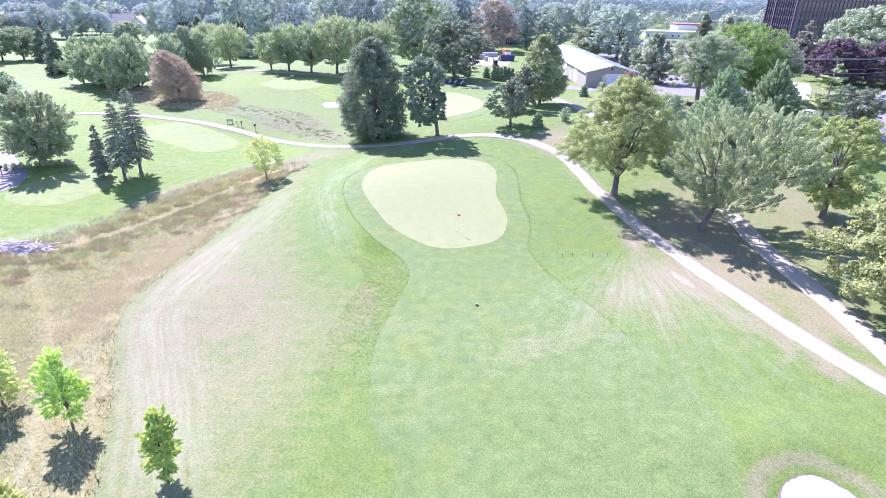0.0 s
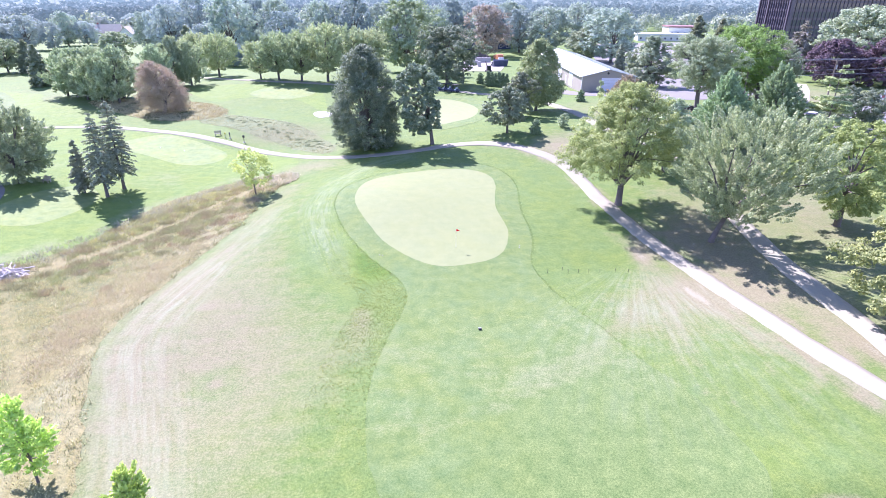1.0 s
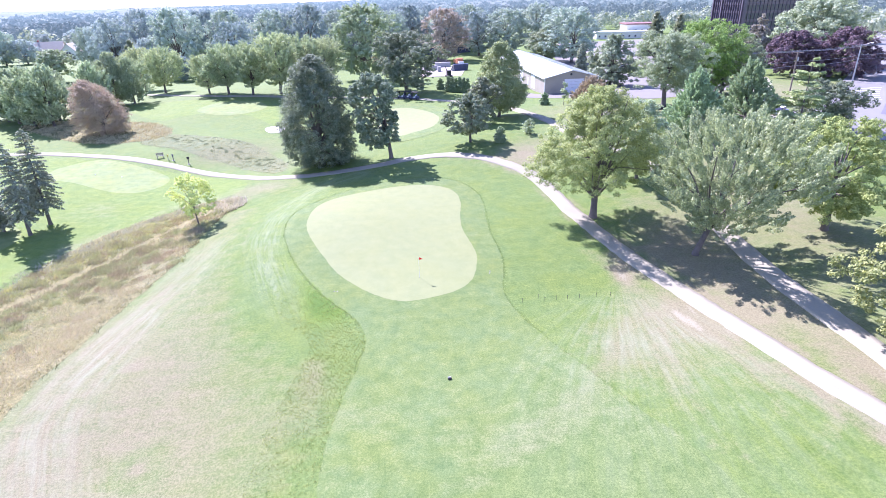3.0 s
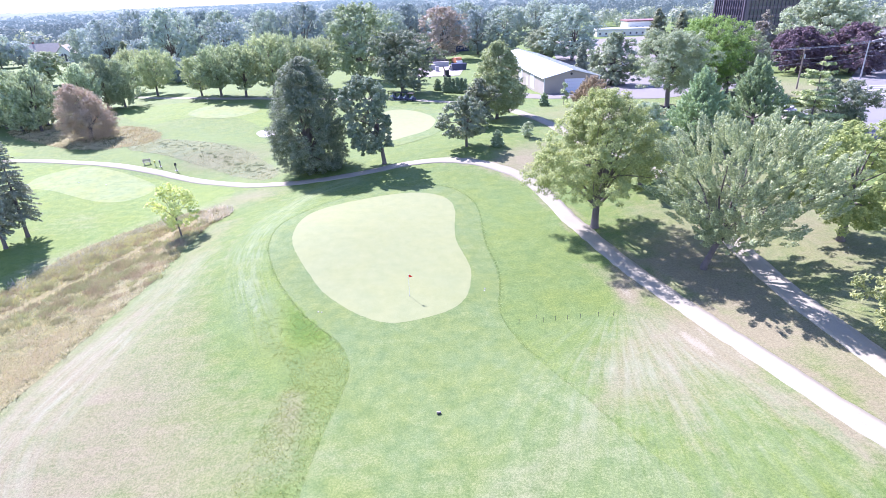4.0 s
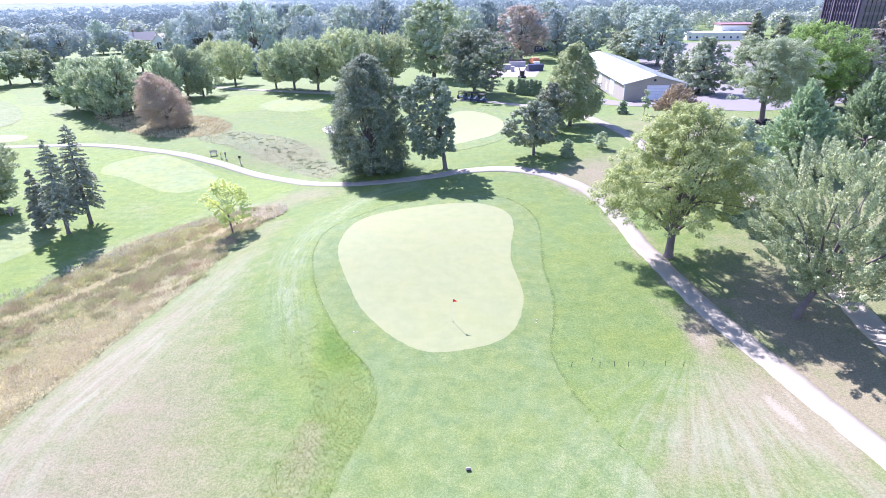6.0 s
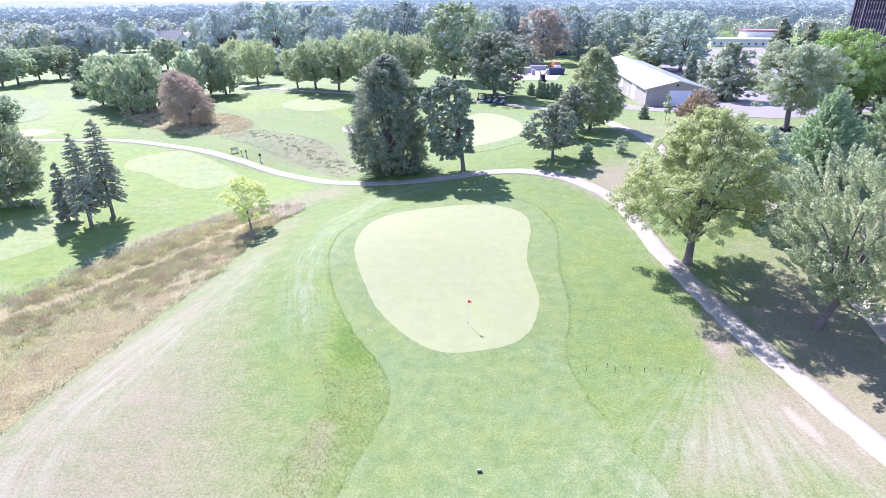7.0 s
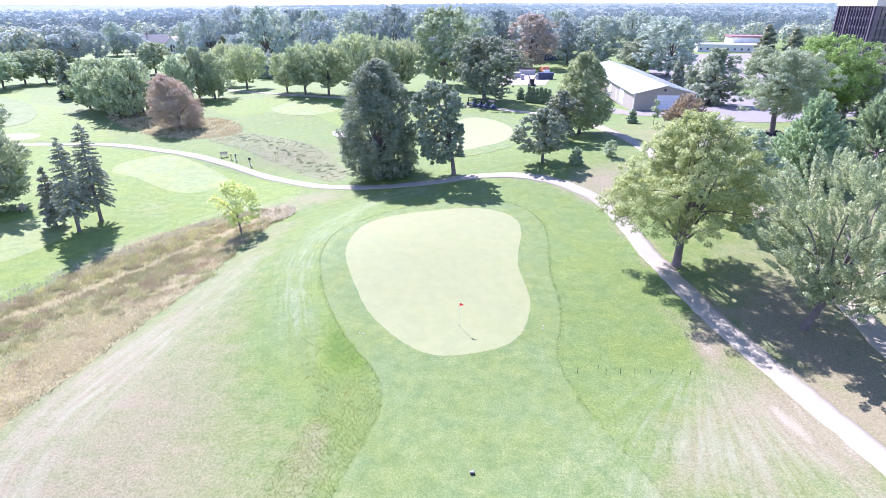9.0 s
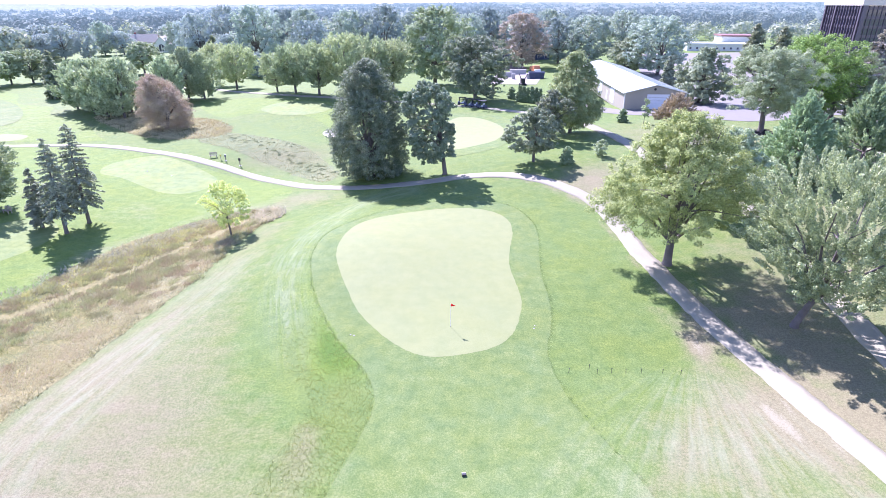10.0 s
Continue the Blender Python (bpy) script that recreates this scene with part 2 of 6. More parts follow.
    near = line_distance(x, y, RIGHT_CUT)
    d = d - out * 0.14 * np.exp(-(near / 2.5) ** 2)
    d = d + 0.6 * np.exp(-(line_distance(x, y, WASH) / 1.5) ** 2) - 0.25 * bump2(x, y, -6.5, 53, 2.2, 4.5) * out
    d = d + 0.5 * bump2(x, y, -19.5, 107, 4, 5) + 0.3 * bump2(x, y, -33, 117, 6, 4)
    d = d + 0.32 * np.exp(-(line_distance(x, y, TRAIL) / 0.6) ** 2)
    d = d + 0.62 * np.exp(-((line_distance(x, y, SCRUB_LINE) - 2.2) / 1.2) ** 2) * (0.75 + 0.4 * np.sin(0.35 * x + 0.2 * y))
    for line, w, s in FAN:
        d = d + 0.55 * s * np.exp(-(line_distance(x, y, line) / w) ** 2)
    return np.clip(d, -0.8, 1.6)


SWEEP = spline([(-8.3, 50.2), (-10.0, 55.0), (-11.6, 59.5), (-13.4, 65.6), (-14.0, 71.9), (-13.1, 79.3), (-9.9, 88.5), (-4.6, 92.4)], 6, False)


def wheel_marks(x, y):
    """Where carts and mowers have worn tracks: a coordinate across the tracks, one along them, and how strong."""
    x, y = np.asarray(x, float), np.asarray(y, float)
    dx, dy = x - 22.4, y - 56.5
    r, ang = np.hypot(dx, dy), np.arctan2(dx, -dy)
    fan = np.clip((r - 1) / 7, 0, 1) * 1.05 * np.clip((34 - r) / 24, 0, 1) * np.clip((ang + 1.15) / 0.9, 0, 1) * np.clip((0.5 - ang) / 0.3, 0, 1)
    ang = ang + 0.006 * (r - 8) * np.sin(ang * 2.5)
    d1 = line_distance(x, y, NATIVE_EDGE)
    edge = np.exp(-((d1 - 3.2) / 3.0) ** 2) * np.clip((76 - y) / 10, 0, 1) * (x > -29)
    d2 = line_distance(x, y, SWEEP)
    swp = 1.1 * np.exp(-(d2 / 2.0) ** 2) * np.clip((y - 49) / 12, 0, 1)
    k = np.argmax(np.stack([fan, edge, swp]), 0)
    u = np.choose(k, [ang * 15, d1 * 1.3, d2 * 1.8])
    v = np.choose(k, [r * 0.09, y * 0.09, y * 0.09])
    return u, v, np.max(np.stack([fan, edge, swp]), 0)


# ---- materials ----
def material(name):
    m = bpy.data.materials.new(name)
    m.use_nodes = True
    return m, m.node_tree.nodes, m.node_tree.links, m.node_tree.nodes["Principled BSDF"]


def ramp(nodes, stops):
    r = nodes.new("ShaderNodeValToRGB")
    while len(r.color_ramp.elements) < len(stops):
        r.color_ramp.elements.new(0.5)
    for e, (p, c) in zip(r.color_ramp.elements, stops):
        e.position, e.color = p, (*c, 1)
    return r


def noise_tex(nodes, links, scale, detail=4, rough=0.6, vec=None):
    n = nodes.new("ShaderNodeTexNoise")
    n.inputs["Scale"].default_value, n.inputs["Detail"].default_value, n.inputs["Roughness"].default_value = scale, detail, rough
    if vec:
        links.new(vec, n.inputs["Vector"])
    return n


def mixed(nodes, links, fac, a, b, mode="MIX"):
    """A colour mix; each of fac, a, b a value or a socket."""
    n = nodes.new("ShaderNodeMix")
    n.data_type, n.blend_type = "RGBA", mode
    for k, v in ((0, fac), (6, a), (7, b)):
        if hasattr(v, "links"):
            links.new(v, n.inputs[k])
        else:
            n.inputs[k].default_value = (*v, 1) if k else v
    return n.outputs[2]


def sums(nodes, links, op, a, b):
    n = nodes.new("ShaderNodeMath")
    n.operation, n.use_clamp = op, False
    for k, v in ((0, a), (1, b)):
        if hasattr(v, "links"):
            links.new(v, n.inputs[k])
        else:
            n.inputs[k].default_value = v
    return n.outputs[0]


def relief(nodes, links, bsdf, height, strength, distance):
    b = nodes.new("ShaderNodeBump")
    b.inputs["Strength"].default_value, b.inputs["Distance"].default_value = strength, distance
    links.new(height, b.inputs["Height"])
    links.new(b.outputs[0], bsdf.inputs["Normal"])


def turf(name, dark, light, dry, grain=7.0, mottle=0.5, bump=0.25, wear=1.0, wild=None, hues=0.8):
    """Mown or rough grass, drier where the mesh says so."""
    m, n, l, b = material(name)
    pos = n.new("ShaderNodeNewGeometry").outputs["Position"]
    fine = noise_tex(n, l, grain, 5, 0.75, pos)
    mid = noise_tex(n, l, 0.9, 4, 0.65, pos)
    big = noise_tex(n, l, 0.16, 3, 0.6, pos)
    warp = n.new("ShaderNodeMapping")
    warp.inputs["Rotation"].default_value, warp.inputs["Scale"].default_value = (0, 0, 0.5), (0.35, 2.2, 1)
    l.new(pos, warp.inputs["Vector"])
    swipe = noise_tex(n, l, 0.55, 5, 0.7, warp.outputs[0])
    blade = noise_tex(n, l, grain * 4, 3, 0.7, pos)
    f = sums(n, l, "ADD", sums(n, l, "MULTIPLY", fine.outputs[0], 0.6), sums(n, l, "MULTIPLY", blade.outputs[0], 0.4))
    r = ramp(n, [(0.425, dark), (0.575, light)])
    l.new(f, r.inputs[0])
    tone = ramp(n, [(0.3, (0.72, 0.82, 0.74)), (0.7, (1.22, 1.14, 1.16))])
    l.new(mid.outputs[0], tone.inputs[0])
    col = mixed(n, l, mottle, r.outputs[0], tone.outputs[0], "MULTIPLY")
    hue = ramp(n, [(0.36, (0.94, 1.0, 1.1)), (0.64, (1.07, 1.03, 0.82))])
    l.new(noise_tex(n, l, 0.28, 4, 0.7, pos).outputs[0], hue.inputs[0])
    col = mixed(n, l, hues, col, hue.outputs[0], "MULTIPLY")
    att = n.new("ShaderNodeAttribute")
    att.attribute_name = "dry"
    if wild:
        r2, rub = ramp(n, [(0.425, wild[0]), (0.575, wild[1])]), n.new("ShaderNodeAttribute")
        rub.attribute_name = "uncut"
        l.new(f, r2.inputs[0])
        col = mixed(n, l, rub.outputs["Fac"], col, mixed(n, l, mottle, r2.outputs[0], tone.outputs[0], "MULTIPLY"))
    lush = n.new("ShaderNodeMath")
    lush.operation, lush.use_clamp = "MULTIPLY", True
    l.new(sums(n, l, "ADD", sums(n, l, "ADD", att.outputs["Fac"], 0.3), sums(n, l, "MULTIPLY", sums(n, l, "SUBTRACT", fine.outputs[0], 0.5), 0.6)), lush.inputs[0])
    lush.inputs[1].default_value = -2.4
    col = mixed(n, l, lush.outputs[0], col, mixed(n, l, 1.0, col, (0.95, 1.04, 0.52), "MULTIPLY"))
    deep = n.new("ShaderNodeMath")
    deep.operation, deep.use_clamp = "MULTIPLY", True
    l.new(sums(n, l, "ADD", att.outputs["Fac"], 0.58), deep.inputs[0])
    deep.inputs[1].default_value = -5.0
    col = mixed(n, l, deep.outputs[0], col, mixed(n, l, 1.0, col, (0.66, 0.78, 0.6), "MULTIPLY"))
    w = sums(n, l, "ADD", sums(n, l, "MULTIPLY", att.outputs["Fac"], wear), sums(n, l, "MULTIPLY", sums(n, l, "SUBTRACT", mid.outputs[0], 0.5), 0.55))
    w = sums(n, l, "ADD", w, sums(n, l, "MULTIPLY", sums(n, l, "SUBTRACT", fine.outputs[0], 0.5), 0.7))
    w = sums(n, l, "ADD", w, sums(n, l, "MULTIPLY", sums(n, l, "SUBTRACT", big.outputs[0], 0.5), 0.5))
    w = sums(n, l, "ADD", w, sums(n, l, "MULTIPLY", sums(n, l, "SUBTRACT", swipe.outputs[0], 0.5), 0.6))
    uv = n.new("ShaderNodeCombineXYZ")
    trk = {}
    for key in ("track_u", "track_v", "track_w"):
        trk[key] = n.new("ShaderNodeAttribute")
        trk[key].attribute_name = key
    l.new(trk["track_u"].outputs["Fac"], uv.inputs[0])
    l.new(trk["track_v"].outputs["Fac"], uv.inputs[1])
    marks = noise_tex(n, l, 1.5, 4, 0.68, uv.outputs[0])
    mark = sums(n, l, "MULTIPLY", trk["track_w"].outputs["Fac"], sums(n, l, "SUBTRACT", marks.outputs[0], 0.37))
    fade = ramp(n, [(0.35, (0.55, 0.55, 0.55)), (0.65, (1.1, 1.1, 1.1))])
    l.new(noise_tex(n, l, 0.3, 3, 0.6, pos).outputs[0], fade.inputs[0])
    mark = sums(n, l, "MULTIPLY", mark, fade.outputs[0])
    w = sums(n, l, "ADD", w, sums(n, l, "MULTIPLY", mark, 0.25))
    rub2 = ramp(n, [(0.0, (0, 0, 0)), (0.4, (0.6, 0.6, 0.6))])
    l.new(mark, rub2.inputs[0])
    wr = ramp(n, [(0.16, (0, 0, 0)), (0.95, (1, 1, 1))])
    l.new(w, wr.inputs[0])
    straw = ramp(n, [(0.42, tuple(0.66 * c for c in dry)), (0.58, tuple(1.06 * c for c in dry))])
    l.new(f, straw.inputs[0])
    bare = ramp(n, [(1.0, (0, 0, 0)), (1.0, (1, 1, 1))])
    bare.color_ramp.elements[0].position, bare.color_ramp.elements[1].position = 0.78, 1.0
    l.new(sums(n, l, "MULTIPLY", sums(n, l, "ADD", att.outputs["Fac"], sums(n, l, "MULTIPLY", sums(n, l, "SUBTRACT", fine.outputs[0], 0.5), 0.9)), 0.66), bare.inputs[0])
    col = mixed(n, l, wr.outputs[0], col, straw.outputs[0])
    col = mixed(n, l, rub2.outputs[0], col, (0.275, 0.31, 0.2))
    l.new(mixed(n, l, bare.outputs[0], col, (0.272, 0.257, 0.168)), b.inputs["Base Color"])
    b.inputs["Roughness"].default_value = 0.85
    b.inputs["Specular IOR Level"].default_value = 0.2
    relief(n, l, b, f, bump, 0.12)
    return m


def plain(name, a, b2, scale=3.0, rough=0.7, metal=0.0, bump=0.1, depth=0.02, stain=None, spec=0.4):
    """A surface of two tones with grain, blotches and fine relief."""
    m, n, l, b = material(name)
    pos = n.new("ShaderNodeNewGeometry").outputs["Position"]
    fine, big = noise_tex(n, l, scale * 6, 5, 0.7, pos), noise_tex(n, l, scale * 0.4, 4, 0.6, pos)
    r = ramp(n, [(0.3, a), (0.7, b2)])
    l.new(sums(n, l, "ADD", sums(n, l, "MULTIPLY", fine.outputs[0], 0.5), sums(n, l, "MULTIPLY", big.outputs[0], 0.5)), r.inputs[0])
    col = r.outputs[0]
    if stain:
        k = ramp(n, [(0.52, (0, 0, 0)), (0.72, (1, 1, 1))])
        l.new(big.outputs[0], k.inputs[0])
        col = mixed(n, l, k.outputs[0], col, stain)
    l.new(col, b.inputs["Base Color"])
    b.inputs["Roughness"].default_value, b.inputs["Metallic"].default_value = rough, metal
    b.inputs["Specular IOR Level"].default_value = spec
    relief(n, l, b, fine.outputs[0], bump, depth)
    return m


def muted(c):
    """A leaf colour brightened, slightly greyed and tinted."""
    g = 0.3 * c[0] + 0.6 * c[1] + 0.1 * c[2]
    return tuple(2.3 * k * (0.95 * a + 0.05 * g) for a, k in zip(c, (1.15, 1.01, 1.06) if c[1] > c[0] else (1.02, 1.0, 0.92)))


def leafy(name, stops, translucent=0.3, rough=0.7, spread=0.25, clump=0.45, own=0.6, shared=0.8, tone=1.0, soft=0.72):
    """Leaves: each one its own tone, each plant a little its own, light shining through."""
    m, n, l, b = material(name)
    geo, obi = n.new("ShaderNodeNewGeometry"), n.new("ShaderNodeObjectInfo")
    mean = np.mean(stops, axis=0)
    stops = [tuple(mean + soft * (np.array(c) - mean)) for c in stops]
    r = ramp(n, [(i / max(1, len(stops) - 1), tuple(tone * v for v in muted(c))) for i, c in enumerate(stops)])
    patch = noise_tex(n, l, clump, 3, 0.6, geo.outputs["Position"])
    f = sums(n, l, "ADD", sums(n, l, "MULTIPLY", geo.outputs["Random Per Island"], own), sums(n, l, "MULTIPLY", sums(n, l, "SUBTRACT", patch.outputs[0], 0.25), shared))
    l.new(f, r.inputs[0])
    hsv = n.new("ShaderNodeHueSaturation")
    l.new(r.outputs[0], hsv.inputs["Color"])
    l.new(sums(n, l, "ADD", 1 - spread / 2, sums(n, l, "MULTIPLY", obi.outputs["Random"], spread)), hsv.inputs["Value"])
    l.new(sums(n, l, "ADD", 0.49, sums(n, l, "MULTIPLY", obi.outputs["Random"], 0.02)), hsv.inputs["Hue"])
    l.new(hsv.outputs[0], b.inputs["Base Color"])
    b.inputs["Roughness"].default_value = rough
    b.inputs["Specular IOR Level"].default_value = 0.12
    t = n.new("ShaderNodeBsdfTranslucent")
    l.new(mixed(n, l, 1.0, hsv.outputs[0], (1.05 * translucent, 1.05 * translucent, 0.84 * translucent), "MULTIPLY"), t.inputs["Color"])
    mx = n.new("ShaderNodeAddShader")
    l.new(b.outputs[0], mx.inputs[0])
    l.new(t.outputs[0], mx.inputs[1])
    l.new(mx.outputs[0], n["Material Output"].inputs["Surface"])
    return m


M_ROUGH = turf("rough_grass", (0.08, 0.13, 0.029), (0.152, 0.213, 0.056), (0.228, 0.212, 0.116), 6.0, 0.75, 0.6)
M_FAIR = turf("fairway_grass", (0.083, 0.132, 0.036), (0.154, 0.205, 0.067), (0.24, 0.245, 0.132), 8.0, 0.9, 0.4, 0.9, ((0.072, 0.118, 0.030), (0.16, 0.218, 0.069)))
M_LAWN = turf("lawn_grass", (0.089, 0.146, 0.024), (0.170, 0.238, 0.053), (0.232, 0.246, 0.125), 6.0, 0.8, 0.6, 0.9)
M_TEE = turf("tee_grass", (0.138, 0.187, 0.058), (0.196, 0.246, 0.086), (0.237, 0.251, 0.133), 8.0, 0.8, 0.35, 0.8)
M_GREEN = turf("green_grass", (0.180, 0.210, 0.086), (0.206, 0.234, 0.105), (0.234, 0.248, 0.13), 12.0, 0.3, 0.05, 0.5, None, 0.2)
M_NATIVE = turf("native_grass_ground", (0.093, 0.103, 0.032), (0.176, 0.167, 0.056), (0.251, 0.224, 0.094), 3.0, 1.0, 0.7, 1.2)
M_MOUND = turf("weedy_mound", (0.094, 0.121, 0.042), (0.158, 0.187, 0.078), (0.197, 0.201, 0.099), 3.0, 1.0, 0.7)
M_PATH = plain("path_paving", (0.240, 0.227, 0.162), (0.323, 0.310, 0.220), 1.2, 0.9, 0, 0.3, 0.01, (0.259, 0.248, 0.184), 0.1)
M_ROADS = plain("asphalt", (0.10, 0.10, 0.115), (0.15, 0.15, 0.165), 1.0, 0.85, 0, 0.2, 0.01)
M_STREET = plain("worn_street", (0.145, 0.145, 0.136), (0.204, 0.205, 0.189), 1.0, 0.85, 0, 0.2, 0.01, (0.165, 0.160, 0.145))
M_LOT = plain("concrete_lot", (0.140, 0.135, 0.118), (0.194, 0.188, 0.163), 1.0, 0.85, 0, 0.2, 0.01, (0.155, 0.150, 0.130))
M_GRAVEL = plain("gravel", (0.222, 0.200, 0.168), (0.311, 0.289, 0.252), 3.0, 0.9, 0, 0.5, 0.02)
M_SAND = plain("bunker_sand", (0.52, 0.48, 0.42), (0.66, 0.62, 0.56), 4.0, 0.95, 0, 0.5, 0.02)
M_PAINT = plain("road_paint", (0.55, 0.55, 0.54), (0.7, 0.7, 0.68), 3, 0.7)
M_BARK = plain("bark", (0.092, 0.078, 0.069), (0.192, 0.168, 0.146), 4.0, 0.95, 0, 0.8, 0.04)
M_DIRT = plain("bare_soil", (0.12, 0.09, 0.07), (0.22, 0.17, 0.14), 2.0, 0.95, 0, 0.6, 0.05)


# ---- mesh helpers ----
def mesh_from(name, verts, faces, mat=None, smooth=False):
    me = bpy.data.meshes.new(name)
    me.from_pydata([tuple(v) for v in verts], [], [tuple(f) for f in faces])
    if mat:
        me.materials.append(mat)
    if smooth:
        me.polygons.foreach_set("use_smooth", [True] * len(me.polygons))
    me.update()
    return me


def quads_mesh(name, co, mat):
    """A mesh of loose leaves or blades; co: n x 3 or 4 corners x 3."""
    n, k = co.shape[:2]
    me = bpy.data.meshes.new(name)
    me.vertices.add(k * n)
    me.vertices.foreach_set("co", co.reshape(-1).astype(np.float32))
    me.loops.add(k * n)
    me.loops.foreach_set("vertex_index", np.arange(k * n, dtype=np.int32))
    me.polygons.add(n)
    me.polygons.foreach_set("loop_start", np.arange(0, k * n, k, dtype=np.int32))
    me.polygons.foreach_set("loop_total", np.full(n, k, dtype=np.int32))
    if mat:
        me.materials.append(mat)
    me.update()
    me.validate()
    return me


def set_dry(me):
    v = np.empty(len(me.vertices) * 3, np.float32)
    me.vertices.foreach_get("co", v)
    v = v.reshape(-1, 3)
    a = me.attributes.new("dry", "FLOAT", "POINT")
    a.data.foreach_set("value", dryness(v[:, 0], v[:, 1]).astype(np.float32))
    for key, val in zip(("track_u", "track_v", "track_w"), wheel_marks(v[:, 0], v[:, 1])):
        a = me.attributes.new(key, "FLOAT", "POINT")
        a.data.foreach_set("value", val.astype(np.float32))
    a = me.attributes.new("uncut", "FLOAT", "POINT")
    a.data.foreach_set("value", np.clip((v[:, 0] - 5 + (45 - v[:, 1]) * 0.2) / 7, 0, 1).astype(np.float32) * np.clip((46 - v[:, 1]) / 9, 0, 1).astype(np.float32))


def sheet(name, outline, step, lift, mat, label, jag=0.0, dry=False):
    """A piece of ground inside an outline, laid on the land."""
    o = np.array(outline, float)
    if jag:
        o = o + rng.normal(0, jag, o.shape)
    gx, gy = np.meshgrid(np.arange(o[:, 0].min(), o[:, 0].max(), step), np.arange(o[:, 1].min(), o[:, 1].max(), step))
    gx, gy = gx.ravel() + rng.uniform(-0.1, 0.1, gx.size) * step, gy.ravel() + rng.uniform(-0.1, 0.1, gy.size) * step
    ok = inside(gx, gy, o)
    gx, gy = gx[ok], gy[ok]
    ok = line_distance(gx, gy, np.vstack([o, o[:1]])) > 0.35 * step
    pts = [Vector(p) for p in o] + [Vector((a, b)) for a, b in zip(gx[ok], gy[ok])]
    n = len(o)
    res = geometry.delaunay_2d_cdt(pts, [(i, (i + 1) % n) for i in range(n)], [], 1, 1e-4)
    xy = np.array([tuple(p) for p in res[0]])
    z = hills(xy[:, 0], xy[:, 1]) + lift
    me = mesh_from(name, np.column_stack([xy, z]), res[2], mat, True)
    if dry:
        set_dry(me)
    return tagged(new(name, me), label, name.replace("_", " "), kind="structure")


def ribbon(name, line, width, lift, mat, label):
    """A paved way along a line, with edges that go into the ground."""
    p = np.array(line, float)
    t = np.gradient(p, axis=0)
    t /= np.linalg.norm(t, axis=1)[:, None]
    nrm = np.stack([-t[:, 1], t[:, 0]], 1)
    cols = np.array([-0.5, -0.5, -0.25, 0, 0.25, 0.5, 0.5]) * width
    drop = np.array([-0.12, 0, 0.01, 0.015, 0.01, 0, -0.12])
    verts, faces = [], []
    wob = rng.normal(0, 0.05, (len(p), 2))
    for i in range(len(p)):
        for k, (c, d) in enumerate(zip(cols, drop)):
            q = p[i] + nrm[i] * (c + (wob[i, 0] if c < 0 else wob[i, 1] if c > 0 else 0))
            verts.append((q[0], q[1], hz(*q) + lift + d))
    for i in range(len(p) - 1):
        for k in range(6):
            a = i * 7 + k
            faces.append((a, a + 7, a + 8, a + 1))
    return tagged(new(name, mesh_from(name, verts, faces, mat, True)), label, name.replace("_", " "), kind="structure")


# ---- ground ----
def axis(lo, hi, fine0, fine1, a, b, grow):
    v = list(np.arange(fine0, fine1 + 0.01, a))
    s = b
    while v[-1] < hi:
        v.append(v[-1] + s)
        s = s if v[-1] < fine1 + 120 else s * grow
    s = b
    while v[0] > lo:
        v.insert(0, v[0] - s)
        s = s if v[0] > fine0 - 120 else s * grow
    return np.array(v)


gxs, gys = axis(-4200, 4200, -34, 40, 0.5, 2.5, 1.25), axis(-900, 4600, 16, 98, 0.5, 2.5, 1.25)
GX, GY = np.meshgrid(gxs, gys)
GZ = hills(GX, GY)
nx, ny = len(gxs), len(gys)
idx = np.arange(nx * ny).reshape(ny, nx)
gf = np.stack([idx[:-1, :-1], idx[:-1, 1:], idx[1:, 1:], idx[1:, :-1]], -1).reshape(-1, 4)
gme = mesh_from("ground", np.column_stack([GX.ravel(), GY.ravel(), GZ.ravel()]), gf.tolist(), M_ROUGH, True)
set_dry(gme)
tagged(new("ground", gme), "mown green rough turf, dry and worn in patches", "ground", kind="structure")

sheet("native_grass_area", NATIVE, 1.0, 0.02, M_NATIVE, "tan unmown native grass ground beside the fairway", 0.15, True)
sheet("native_patch", NATIVE_BROWN, 1.5, 0.03, M_NATIVE, "tan weedy patch around the rusty tree", 0.2, True)
sheet("weedy_mound", MOUND, 1.0, 0.025, M_MOUND, "low mound of grey green weeds beside the path", 0.2, True)
sheet("fairway", FAIRWAY, 0.5, 0.012, M_FAIR, "closely mown pale green fairway turf and collar", 0.03, True)
sheet("putting_green", GREEN, 0.7, 0.018, M_GREEN, "very short pale green putting surface", 0.02, True)
sheet("lawn", LAWN_WEST, 1.5, 0.014, M_LAWN, "bright mown lawn between path and native grass", 0.1, True)
sheet("lawn", LAWN_FAR, 2.0, 0.014, M_LAWN, "pale mown fairway sloping up behind the path", 0.1, True)
sheet("lawn", LAWN_UPPER, 1.5, 0.014, M_LAWN, "bright mown fairway before the row of trees", 0.1, True)
sheet("teeing_ground", TEE, 1.0, 0.022, M_TEE, "flat mown pale green teeing ground", 0, True)
sheet("teeing_ground", TEE_LOW, 1.0, 0.022, M_TEE, "flat mown green teeing ground near the spruces", 0, True)
sheet("collar", FRINGE_B, 1.5, 0.03, M_FAIR, "mown collar around the second green", 0, True)
sheet("putting_green", GREEN_B, 1.5, 0.04, M_GREEN, "pale second putting green behind the path", 0, True)
sheet("putting_green", GREEN_C, 1.5, 0.035, M_TEE, "distant smooth mown green", 0, True)
sheet("putting_green", GREEN_D, 1.5, 0.035, M_GREEN, "small far pale practice green", 0, True)
